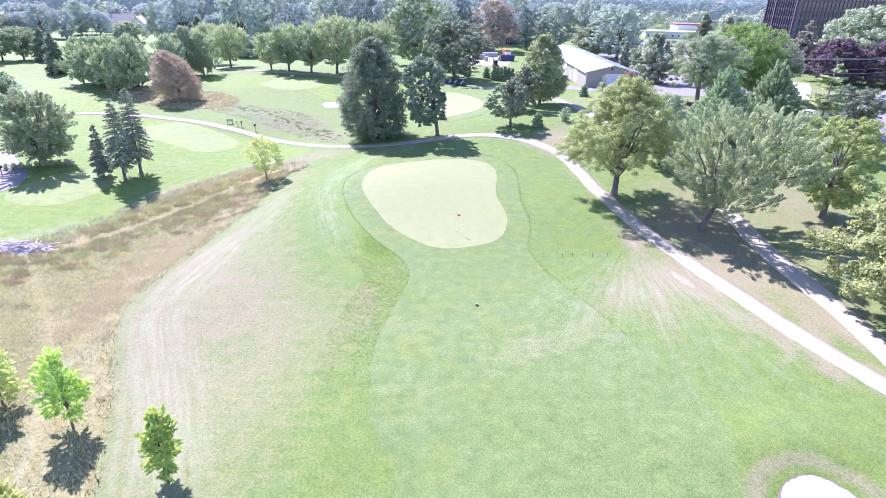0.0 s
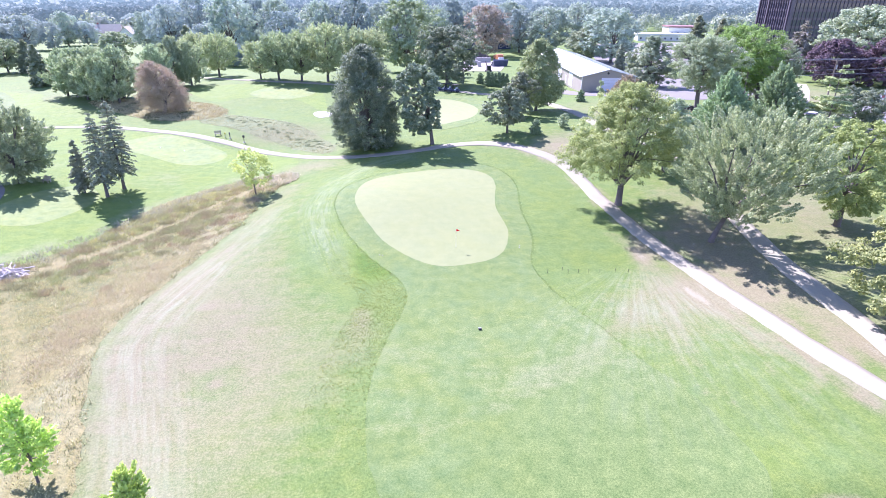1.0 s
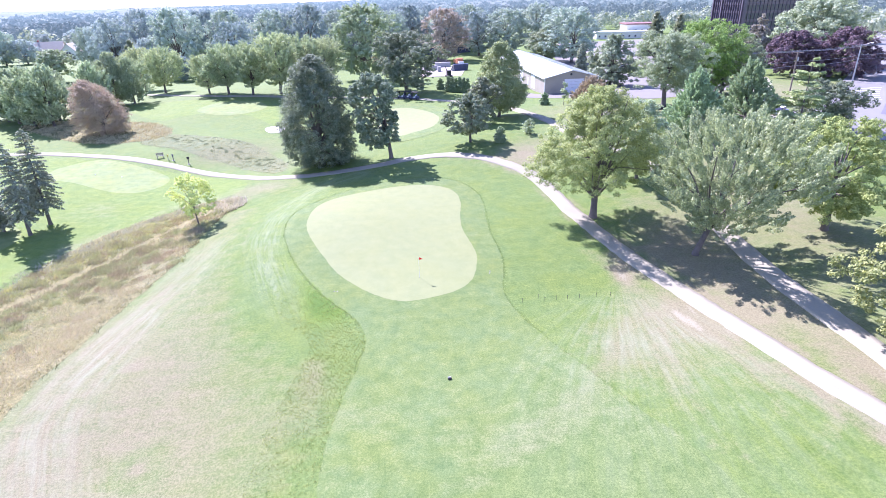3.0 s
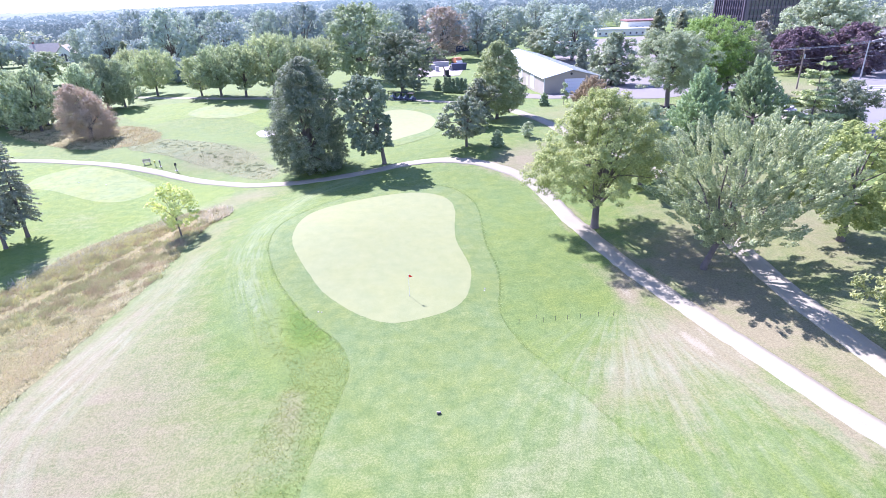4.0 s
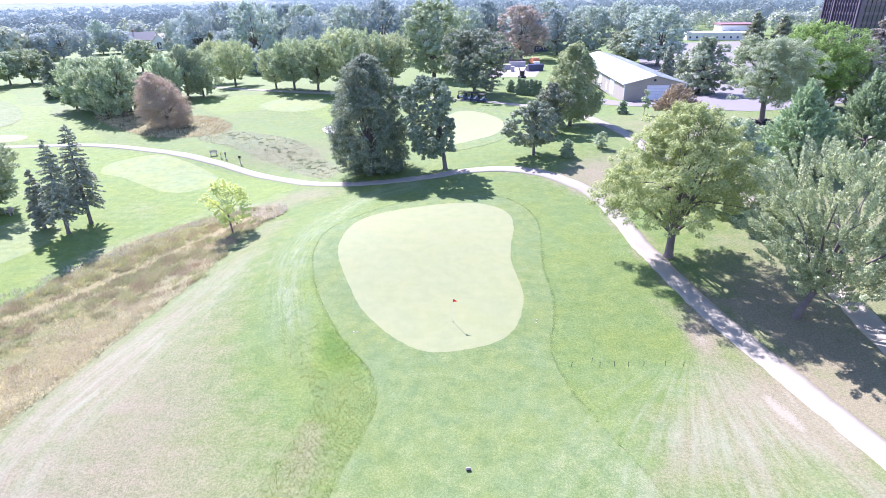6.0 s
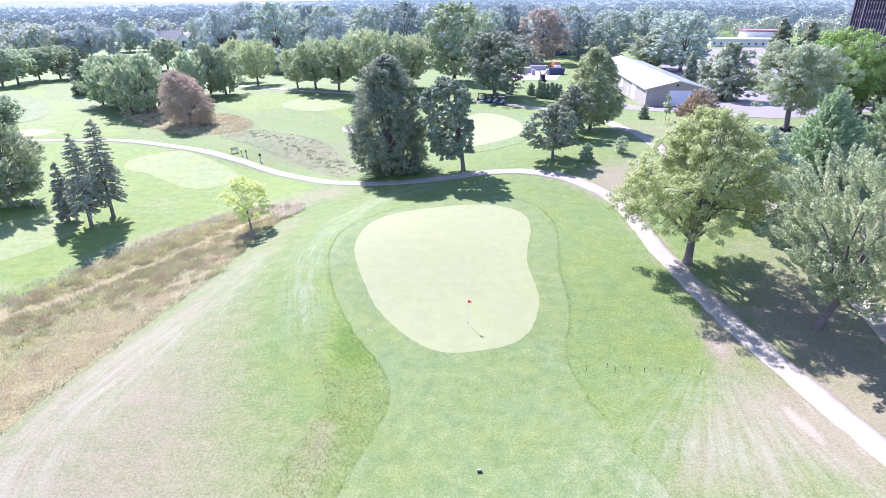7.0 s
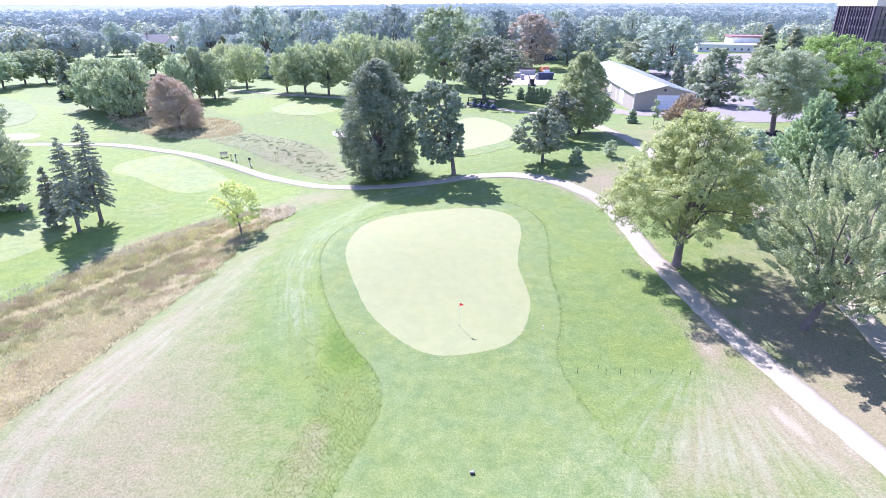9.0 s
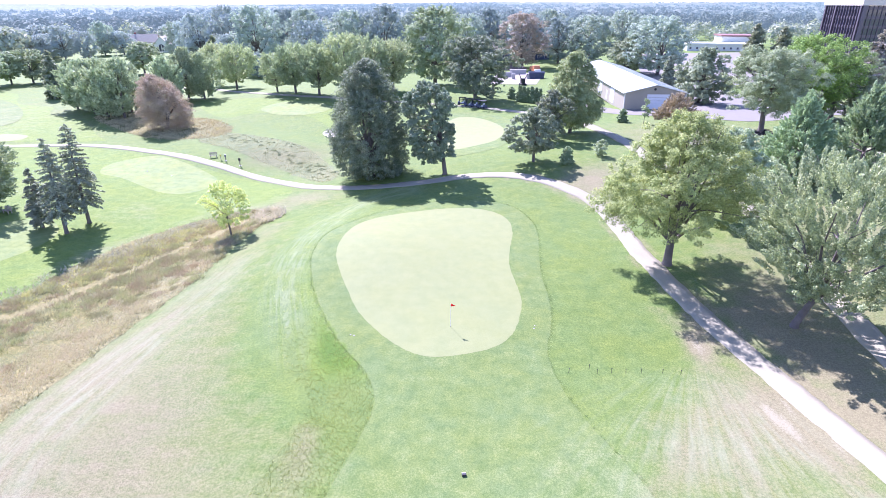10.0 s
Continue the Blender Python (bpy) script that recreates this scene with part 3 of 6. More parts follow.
sheet("far_fairway", FAR_FAIRWAY, 3.0, 0.06, M_FAIR, "far strip of mown fairway", 0, True)
SC = SAND.mean(0)
sheet("bunker_lip", SC + (SAND - SC) * 1.045, 0.5, 0.015, M_DIRT, "thin dark soil lip of the bunker", 0.03)
sheet("bunker_sand", SAND, 0.5, 0.03, M_SAND, "white sand in a grassy bunker", 0.03)
sheet("bunker_sand", SAND_B, 1.0, 0.06, M_SAND, "white sand bunker beside the large oak", 0.05)
sheet("parking_lot", LOT, 4.0, 0.05, M_LOT, "pale concrete yard around the long barn")
sheet("lane", LANE, 3.0, 0.045, M_PATH, "narrow pale concrete lane behind the pines")
sheet("road", ROAD, 5.0, 0.06, M_STREET, "worn grey road running past the course")
sheet("road", ROAD_WIDE, 4.0, 0.07, M_ROADS, "grey asphalt street with painted crossing")
sheet("parking_lot", np.array([(62, 217), (95, 200), (120, 226), (176, 310), (170, 337), (84, 322)], float), 5.0, 0.05, M_LOT, "pale paved lot in front of the shops")
sheet("work_yard", YARD, 4.0, 0.05, M_GRAVEL, "pale gravel work yard behind the trees")
sheet("gravel_lot", GRAVEL, 3.0, 0.05, M_LOT, "pale paved turning area beside a tree")
ribbon("cart_path", CART_PATH, 2.05, 0.03, M_PATH, "pale paved cart path curving around the green")
ribbon("service_path", SERVICE_PATH, 2.2, 0.03, M_PATH, "straight pale paved path under the trees")
ribbon("upper_path", UPPER_PATH, 2.2, 0.06, M_PATH, "far pale paved cart path past the second green")


# ---- plants ----
def tube(V, F, pts, radii, sides=7):
    """A tapered limb along pts, added to the lists V and F."""
    pts = [np.asarray(p, float) for p in pts]
    base = len(V)
    for i, (p, r) in enumerate(zip(pts, radii)):
        d = pts[min(i + 1, len(pts) - 1)] - pts[max(i - 1, 0)]
        d = d / (np.linalg.norm(d) + 1e-9)
        a = np.cross(d, (0.3, 1, 0.1) if abs(d[2]) > 0.7 else (0, 0, 1))
        a /= np.linalg.norm(a) + 1e-9
        b = np.cross(d, a)
        for k in range(sides):
            t = 2 * math.pi * k / sides
            V.append(p + r * (math.cos(t) * a + math.sin(t) * b))
    for i in range(len(pts) - 1):
        for k in range(sides):
            q, q2 = base + i * sides + k, base + i * sides + (k + 1) % sides
            F.append((q, q2, q2 + sides, q + sides))
    V.append(pts[-1])
    for k in range(sides):
        F.append((base + (len(pts) - 1) * sides + k, base + (len(pts) - 1) * sides + (k + 1) % sides, len(V) - 1))


def unit(v):
    return v / (np.linalg.norm(v, axis=-1, keepdims=True) + 1e-9)


def leaf_quads(c, nrm, size, r, stretch=1.35, droop=0.0, point=None):
    """Pointed leaf sprays at c with their faces towards nrm."""
    n = len(c)
    t = unit(np.cross(nrm, r.normal(size=(n, 3))))
    if point is not None:
        t = unit(point + 0.45 * r.normal(size=(n, 3)))
        nrm = unit(nrm - t * (nrm * t).sum(1, keepdims=True))
    if droop:
        t = unit(t + np.array([0, 0, -droop]))
        nrm = unit(nrm - t * (nrm * t).sum(1, keepdims=True))
    s = np.cross(nrm, t)
    L, W = (size * stretch)[:, None] * 0.5, size[:, None] * 0.5
    bend = nrm * size[:, None] * r.uniform(-0.18, 0.1, (n, 1))
    return np.stack([c - t * L, c + s * W * r.uniform(0.6, 1, (n, 1)) + bend, c + t * L, c - s * W * r.uniform(0.6, 1, (n, 1)) + bend], 1)


def leaf_tris(c, nrm, size, r, stretch=1.35, droop=0.0, point=None):
    """The same, three-cornered, for leaves that stay small."""
    q = leaf_quads(c, nrm, size * 1.15, r, stretch, droop, point)
    back = (q[:, 2] - q[:, 0]) * 0.3
    return np.stack([q[:, 2], q[:, 1] - back, q[:, 3] - back], 1)


def outline(us, rs):
    return lambda u: np.interp(u, us, rs)


PROFILES = {
    "round": lambda u: np.sqrt(np.clip(1 - (1.9 * u - 0.95) ** 2, 0.02, 1)),
    "oval": lambda u: np.clip(np.sin(math.pi * np.clip(u * 0.93 + 0.06, 0, 1) ** 0.85), 0.05, 1) ** 0.65,
    "dome": lambda u: np.sqrt(np.clip(1 - u ** 2.2, 0.02, 1)) * np.clip(u * 4 + 0.55, 0, 1),
    "vase": lambda u: np.clip(np.sin(math.pi * np.clip(u * 0.86 + 0.1, 0, 1) ** 1.25), 0.05, 1) ** 0.7,
    "tall_egg": lambda u: np.sqrt(np.clip(1 - u ** 2.3, 0.02, 1)) * np.clip(u * 0.8 + 0.82, 0, 1),
    "blunt_egg": outline((0, 0.12, 0.35, 0.6, 0.8, 0.93, 1), (0.72, 0.95, 1, 0.87, 0.64, 0.4, 0.12)),
    "beehive": outline((0, 0.1, 0.3, 0.5, 0.7, 0.88, 1), (0.7, 0.95, 1, 0.92, 0.76, 0.5, 0.12)),
    "flame": outline((0, 0.12, 0.3, 0.55, 0.8, 0.93, 1), (0.5, 0.9, 1, 0.85, 0.56, 0.34, 0.1)),
    "cone": outline((0, 0.14, 0.4, 0.7, 0.9, 1), (0.75, 1, 0.84, 0.5, 0.22, 0.05)),
    "umbrella": outline((0, 0.2, 0.45, 0.7, 0.9, 1), (0.42, 0.82, 1, 0.9, 0.72, 0.4)),
    "narrow": outline((0, 0.15, 0.4, 0.7, 0.9, 1), (0.45, 0.75, 0.9, 1, 0.7, 0.25)),
    "egg": lambda u: np.clip(1 - u, 0.02, 1) ** 0.55 * np.clip(u * 6 + 0.45, 0, 1),
}


def broadleaf(seed, h, r, low, profile, blobs, leaves, size, trunk, blob=0.3, forks=9, lean=0.0, droop=0.0, fork=None, holes=0.12, sub=15, rise=0.0, uneven=1.0, shift=0.0, fine=False):
    """Trunk and crown meshes of a broad tree: height, crown radius, the crown's foot as a share of the height,
    its outline, how many boughs and leaf sprays it has and how large a spray is; rise lifts the sprays like plumes."""
    g = np.random.default_rng(seed)
    prof = PROFILES[profile]
    z0, ch = h * low, h * (1 - low)
    u = np.clip((np.arange(blobs) + g.uniform(0.1, 0.9, blobs)) / blobs, 0.02, 0.97)
    th = np.arange(blobs) * 2.39996 + g.uniform(-0.6, 0.6, blobs)
    pr = prof(u)
    br = blob * r * g.uniform(0.6, 1.3, blobs) * (0.6 + 0.4 * pr)
    rad = np.clip(r * pr * (1 + uneven * g.uniform(-0.2, 0.16, blobs)) - br * 0.8, 0, None) * np.where(g.random(blobs) < 0.28, 0.55, 1.0)
    lop = 1 + 0.15 * np.sin(th + g.uniform(0, 6)) + 0.11 * np.sin(2 * th + g.uniform(0, 6)) + 0.08 * np.sin(3 * th + 5 * u)
    lop = 1 + uneven * (lop - 1)
    c = np.stack([rad * lop * np.cos(th) + lean * u * h + shift, rad * lop * np.sin(th), z0 + u * ch * 0.97], 1)
    c[:, 2] = np.clip(c[:, 2], z0 + 0.2 * br, h - br * 0.7)
    keep = g.random(blobs) > holes
    c, br, u = c[keep], br[keep], u[keep]
    nb = len(c)
    # wood
    V, F = [], []
    fz = h * fork if fork else z0 + (0.12 + 0.05 * g.random()) * ch
    bx, by = g.uniform(-0.025, 0.025, 2) * h
    bx += 0.3 * shift
    spine = [np.array([0, 0, -0.3]), np.array([0.0, 0, 0.02 * h]), np.array([bx * 0.5, by * 0.5, fz * 0.55]), np.array([bx, by, fz])]
    tube(V, F, spine, [trunk * 1.6, trunk * 1.12, trunk * 0.95, trunk * 0.9], 9)
    tip = np.array([bx + lean * h * 0.7 + 0.6 * shift, by, z0 + 0.72 * ch])
    tube(V, F, [spine[-1], (spine[-1] + tip) / 2 + g.uniform(-0.04, 0.04, 3) * h, tip], [trunk * 0.75, trunk * 0.42, trunk * 0.08], 7)
    for k, i in enumerate(g.permutation(nb)[:forks * 3]):
        a = spine[-1] if k < forks else spine[-1] + (tip - spine[-1]) * g.uniform(0.05, 0.6)
        q = c[i]
        mid = a + (q - a) * 0.45 + np.array([0, 0, 0.14 * np.linalg.norm(q - a) * g.uniform(0.3, 1.2)])
        mid[:2] += g.uniform(-0.05, 0.05, 2) * r
        w = trunk * (0.5 if k < forks else 0.26)
        tube(V, F, [a, mid, q, q + unit(q - mid) * br[i] * 0.6], [w, w * 0.6, w * 0.22, w * 0.08], 6)
    wood = mesh_from("trunk", V, F, M_BARK, True)
    # boughs carry clumps, clumps carry leaves that face out of them
    ns = nb * sub
    bi = np.repeat(np.arange(nb), sub)
    d = unit(g.normal(size=(ns, 3)) + np.array([0, 0, 0.25]))
    sc = c[bi] + d * br[bi][:, None] * g.uniform(0.5, 1.08, (ns, 1)) * np.array([1.1, 1.1, 0.85])
    sr = br[bi] * g.uniform(0.2, 0.44, ns)
    out = unit(sc - np.array([lean * h * 0.4 + shift, 0, z0 + 0.3 * ch]))
    ax = unit(out * np.array([1, 1, 0.4]) + d * 0.4 + np.array([0, 0, 0.05 + rise]))
    wgt = sr ** 2
    si = g.choice(ns, leaves, p=wgt / wgt.sum())
    ed = unit(g.normal(size=(leaves, 3)) + 0.35 * out[si] + np.array([0, 0, 0.15]))
    e = ed * (g.random((leaves, 1)) ** 0.35) * sr[si][:, None]
    along = (e * ax[si]).sum(1, keepdims=True)
    if rise > 0.2:
        e = 0.62 * e + ax[si] * along * 1.1
    p = sc[si] + e * np.array([1, 1, 0.62 if rise < 0.2 else 1]) + ax[si] * along * 0.35
    reach = np.linalg.norm(e[:, :2], axis=1)
    p[:, 2] -= (0.3 * (1 - min(rise, 1)) + droop) * reach * g.uniform(0.3, 1.0, leaves)
    nrm = unit(0.65 * ed + 0.25 * out[si] + np.array([0, 0, 0.4]) + 0.4 * g.normal(size=(leaves, 3)))
    make = leaf_quads if fine else leaf_tris
    crown = quads_mesh("crown", make(p, nrm, size * g.uniform(0.6, 1.35, leaves), g, 1.5, droop * 0.5, ax[si] if rise > 0.2 else None), None)
    return wood, crown


def conifer(seed, h, r, low, whorls, per, sprays, size, trunk, fall=0.35, gap=0.15, taper=0.85, width=0.28, lean=0.0):
    """Trunk and crown meshes of a spruce or pine: tiers of branches with hanging sprays along them."""
    g = np.random.default_rng(seed)
    V, F = [], []
    tip = np.array([lean * h, 0, h])
    tube(V, F, [(0, 0, -0.3), (0, 0, 0.03 * h), (lean * h * 0.4, 0, h * 0.45), tip], [trunk * 1.4, trunk, trunk * 0.6, trunk * 0.06], 8)
    P, N, S = [], [], []
    for w in range(whorls):
        u = (w + g.uniform(-0.3, 0.3)) / whorls
        u = min(max(u, 0), 0.985)
        z = h * (low + (1 - low) * u)
        reach = r * (1 - u) ** taper * (0.75 + 0.35 * min(1, u * 6)) + 0.12
        for k in range(max(3, int(per * (1 - 0.4 * u)))):
            if g.random() < gap:
                continue
            a = 2 * math.pi * (k + g.uniform(0, 1)) / per + w * 1.7
            ln = reach * g.uniform(0.65, 1.12)
            root = np.array([lean * z, 0, z])
            ends = root + np.array([math.cos(a) * ln, math.sin(a) * ln, -fall * ln * (1 - u) + 0.25 * ln * u])
            mid = (root + ends) / 2 + np.array([0, 0, 0.07 * ln])
            if ln > 0.8:
                tube(V, F, [root, mid, ends], [trunk * 0.16, trunk * 0.1, 0.012], 4)
            m = max(4, int(sprays * ln / r))
            t = g.uniform(0.18, 1.03, m) ** 0.8
            q = np.where(t[:, None] < 0.5, root + (mid - root) * (t * 2)[:, None], mid + (ends - mid) * (t * 2 - 1)[:, None])
            side = np.array([-math.sin(a), math.cos(a), 0])
            q = q + side * (g.normal(size=m) * width * ln * (1.05 - t) * 0.9)[:, None]
            q[:, 2] += g.normal(size=m) * 0.10 * size - g.random(m) * 0.35 * size
            P.append(q)
            N.append(unit(np.array([math.cos(a) * 0.3, math.sin(a) * 0.3, 1.0]) + 0.6 * g.normal(size=(m, 3))))
            S.append(size * g.uniform(0.6, 1.3, m))
    wood = mesh_from("trunk", V, F, M_BARK, True)
    crown = quads_mesh("crown", leaf_tris(np.vstack(P), np.vstack(N), np.concatenate(S), g, 2.7, 0.25), None)
    return wood, crown


def plant(name, label, meshes, mat, x, y, turn=0.0, size=1.0, tall=1.0, category="tree", group="", bark=None, tilt=0.0):
    """A tree or shrub of two parts, on the land at x, y."""
    root = new(name)
    root.matrix_world = pose(x, y, hz(x, y), tilt, 0, turn) @ Matrix.Diagonal((size, size, size * tall, 1))
    root.empty_display_size = 0.3
    for part_name, me, m in (("trunk", meshes[0], bark), ("crown", meshes[1], mat)):
        ob = new(part_name, me)
        ob.parent = root
        if m:
            if not me.materials:
                me.materials.append(m)
            ob.material_slots[0].link = "OBJECT"
            ob.material_slots[0].material = m
    return tagged(root, label, category, group)


L_MAPLE = leafy("leaf_green", [(0.053, 0.085, 0.046), (0.101, 0.144, 0.075), (0.159, 0.204, 0.114)], 0.4)
L_YGREEN = leafy("leaf_yellow_green", [(0.054, 0.086, 0.046), (0.098, 0.140, 0.071), (0.153, 0.195, 0.099), (0.200, 0.232, 0.121)], 0.36)
L_SILVER = leafy("leaf_silver_green", [(0.049, 0.083, 0.044), (0.090, 0.134, 0.072), (0.144, 0.194, 0.110), (0.200, 0.242, 0.134)], 0.36)
L_OAK = leafy("leaf_dark_oak", [(0.032, 0.054, 0.030), (0.060, 0.089, 0.051), (0.105, 0.138, 0.084)], 0.34, soft=1.05)
L_OAKM = leafy("leaf_mid_oak", [(0.047, 0.073, 0.037), (0.086, 0.122, 0.065), (0.136, 0.175, 0.098)], 0.38)
L_GREY = leafy("leaf_grey_green", [(0.056, 0.085, 0.048), (0.098, 0.133, 0.076), (0.146, 0.184, 0.109)], 0.3)
L_BRIGHT = leafy("leaf_bright_green", [(0.022, 0.049, 0.015), (0.057, 0.108, 0.025), (0.138, 0.216, 0.041)], 0.34)
L_TURN = leafy("leaf_turning", [(0.040, 0.068, 0.030), (0.067, 0.102, 0.045), (0.107, 0.137, 0.058), (0.167, 0.151, 0.071)], 0.35)
L_YELLOW = leafy("leaf_yellow", [(0.139, 0.192, 0.050), (0.231, 0.296, 0.085), (0.324, 0.385, 0.135)], 0.25, tone=0.8)
L_YOUNG = leafy("leaf_young", [(0.090, 0.165, 0.032), (0.172, 0.270, 0.054), (0.344, 0.420, 0.108)], 0.35, tone=0.8)
L_BROWN = leafy("leaf_rusty", [(0.083, 0.068, 0.052), (0.138, 0.111, 0.084), (0.202, 0.161, 0.121)], 0.3)
L_PURPLE = leafy("leaf_purple", [(0.030, 0.020, 0.027), (0.052, 0.037, 0.047), (0.086, 0.068, 0.076)], 0.22)
L_RED = leafy("leaf_red_brown", [(0.090, 0.084, 0.061), (0.142, 0.119, 0.086), (0.189, 0.166, 0.116)], 0.35)
L_SPRUCE = leafy("needle_dark", [(0.053, 0.076, 0.048), (0.095, 0.127, 0.080), (0.155, 0.189, 0.123)], 0.25)
L_PINE = leafy("needle_pine", [(0.044, 0.082, 0.039), (0.085, 0.132, 0.066), (0.140, 0.194, 0.096)], 0.4)
L_PINEY = leafy("needle_pine_yellow", [(0.063, 0.104, 0.046), (0.119, 0.171, 0.074), (0.190, 0.238, 0.107)], 0.3)
L_BLUE = leafy("needle_blue", [(0.037, 0.056, 0.031), (0.071, 0.097, 0.054), (0.118, 0.141, 0.084)], 0.28)
L_CEDAR = leafy("needle_cedar", [(0.044, 0.077, 0.037), (0.083, 0.127, 0.061), (0.132, 0.182, 0.094)], 0.25)

L_HONEY = leafy("leaf_olive_tipped", [(0.032, 0.052, 0.021), (0.063, 0.092, 0.032), (0.108, 0.140, 0.045), (0.173, 0.198, 0.059)], 0.4)
L_WILLOW = leafy("leaf_pale_backed", [(0.034, 0.062, 0.036), (0.072, 0.114, 0.058), (0.135, 0.182, 0.090), (0.201, 0.248, 0.131)], 0.4, 0.7, 0.25, 0.6, 0.7, 0.75)
L_GOLD = leafy("leaf_golden_green", [(0.032, 0.058, 0.018), (0.064, 0.100, 0.029), (0.115, 0.158, 0.044), (0.186, 0.219, 0.065)], 0.34, 0.7, 0.25, 0.6, 0.5, 0.9)
# L_WOOD, L_WOODH, L_WOODB: haze put into the leaf colour, most in L_WOODH.
L_WOOD = leafy("leaf_wood_haze", [(0.064, 0.102, 0.078), (0.113, 0.159, 0.120), (0.178, 0.232, 0.172)], 0.4, own=0.35)
L_UMBER = leafy("leaf_brown_oak", [(0.078, 0.083, 0.062), (0.132, 0.137, 0.1), (0.19, 0.19, 0.138)], 0.35)
L_WOODH = leafy("leaf_wood_haze_far", [(0.080, 0.116, 0.104), (0.115, 0.159, 0.140), (0.165, 0.213, 0.180)], 0.4, own=0.35)
L_WOODB = leafy("leaf_wood_haze_dark", [(0.048, 0.078, 0.072), (0.084, 0.124, 0.108), (0.134, 0.180, 0.151)], 0.4, own=0.35)
# the trees along the cart path, each built for itself
plant("maple_tree", "spreading green maple tree with pale yellowish top beside the path", broadleaf(11, 14.9, 7.1, 0.31, "dome", 130, 108000, 0.115, 0.4, 0.2, 9, 0.02, 0.15, 0.16, 0.05, 14, 0.0, 0.45, -0.2), L_HONEY, 24.0, 69.4, 0)
plant("silver_maple_tree", "broad silvery green tree with drooping boughs beside the path", broadleaf(12, 14.0, 7.7, 0.25, "umbrella", 150, 112000, 0.125, 0.28, 0.18, 5, 0.03, 0.05, 0.2, 0.18, 8, 0.8, 0.8, 1.9), L_WILLOW, 31.2, 58.8, -20)
plant("maple_tree", "rounded yellow green maple tree on dry grass", broadleaf(13, 11.8, 6.6, 0.2, "round", 80, 60000, 0.14, 0.34, 0.21, 6, 0, 0.15, None, 0.12, 12, 0.0, 0.6), L_GOLD, 46.4, 60.9, 75)
plant("maple_tree", "leafy yellow green tree beside the straight path", broadleaf(14, 11.2, 6.1, 0.10, "round", 70, 46000, 0.18, 0.3, 0.24, 7), L_HONEY, 39.6, 39.0, 20)
plant("silver_maple_tree", "slender grey green tree standing between larger trees", broadleaf(15, 10.5, 4.2, 0.2, "oval", 30, 18000, 0.2, 0.22, 0.3, 6, 0, 0.3), L_SILVER, 33.5, 80.0, 0)
plant("oak_tree", "tall dense dark green oak tree beside the path", broadleaf(16, 17.6, 5.9, 0.02, "blunt_egg", 230, 108000, 0.16, 0.5, 0.22, 9, 0, 0.05, None, 0.0, 24, 0.0, 0.3), L_OAK, -11.0, 101.6, 0)
plant("oak_tree", "dark oak with narrow uneven crown beside the path", broadleaf(17, 13.2, 4.2, 0.16, "narrow", 90, 46000, 0.19, 0.3, 0.24, 8, 0.0, 0.1, None, 0.03, 12, 0.0, 0.4, -2.2), L_OAK, 0.5, 98.3, 0)
plant("spruce_tree", "old dark spruce tree with thin lower boughs", conifer(18, 12.3, 2.4, 0.2, 46, 8, 95, 0.15, 0.24, 0.45, 0.3, 0.7, 0.2), L_SPRUCE, -47.4, 82.4, 0)
plant("spruce_tree", "tall dark spruce tree with bare lower trunk", conifer(19, 13.3, 2.6, 0.22, 48, 8, 95, 0.15, 0.24, 0.45, 0.32, 0.7, 0.2), L_SPRUCE, -46.7, 86.0, 50)
plant("spruce_tree", "small dark spruce leaning beside two taller spruces", conifer(20, 8.2, 1.7, 0.12, 26, 8, 110, 0.15, 0.16, 0.3, 0.12, 0.9), L_SPRUCE, -51.3, 83.6, 20)
plant("maple_tree", "round green maple tree beside a paved turning area", broadleaf(21, 11.0, 5.8, 0.13, "round", 54, 32000, 0.24, 0.34, 0.28, 8, rise=0.3), L_MAPLE, -63.3, 87.8, 0)
plant("young_tree", "young tree with airy bright yellow leaves", broadleaf(22, 7.2, 2.75, 0.22, "oval", 60, 13000, 0.115, 0.1, 0.24, 8, 0, uneven=0.7, holes=0.15, sub=14), L_YELLOW, -25.2, 81.0, 0)
plant("ornamental_tree", "dense rusty brown beehive-shaped tree among weeds", broadleaf(23, 11.4, 5.5, 0.06, "beehive", 190, 72000, 0.13, 0.4, 0.24, 8, -0.24, 0.0, None, 0.0, 26, 0.1, 0.05, 0.9), L_BROWN, -62.4, 139.3, 0)
plant("pine_tree", "open bluish pine tree beside the cart path", broadleaf(24, 7.7, 3.7, 0.2, "oval", 30, 16000, 0.2, 0.2, 0.3, 7), L_BLUE, 13.6, 100.4, 0)
plant("pine_tree", "bluish pine tree behind a similar one", broadleaf(25, 8.6, 3.6, 0.15, "oval", 28, 14000, 0.22, 0.2, 0.32, 7), L_BLUE, 17.4, 113.5, 90)
plant("maple_tree", "dense oval tree with leaves turning bronze", broadleaf(26, 14.2, 5.2, 0.1, "flame", 200, 70000, 0.165, 0.3, 0.22, 7, 0, 0.0, None, 0.0, 20, 0.0, 0.2), L_TURN, 22.2, 121.3, 0)
plant("oak_tree", "dark oak tree standing on bare dry ground", broadleaf(27, 14.0, 6.8, 0.3, "round", 80, 66000, 0.155, 0.42, 0.25, 9), L_OAKM, 54.0, 117.2, 0)
plant("maple_tree", "large bright green maple tree above a road", broadleaf(28, 16.2, 8.4, 0.16, "round", 80, 60000, 0.2, 0.45, 0.25, 9), L_BRIGHT, 71.5, 138.0, 0)
plant("oak_tree", "dark broad oak tree beside a bright maple", broadleaf(29, 13.6, 7.6, 0.12, "round", 64, 36000, 0.26, 0.4, 0.27, 8), L_OAKM, 79.5, 141.0, 0)
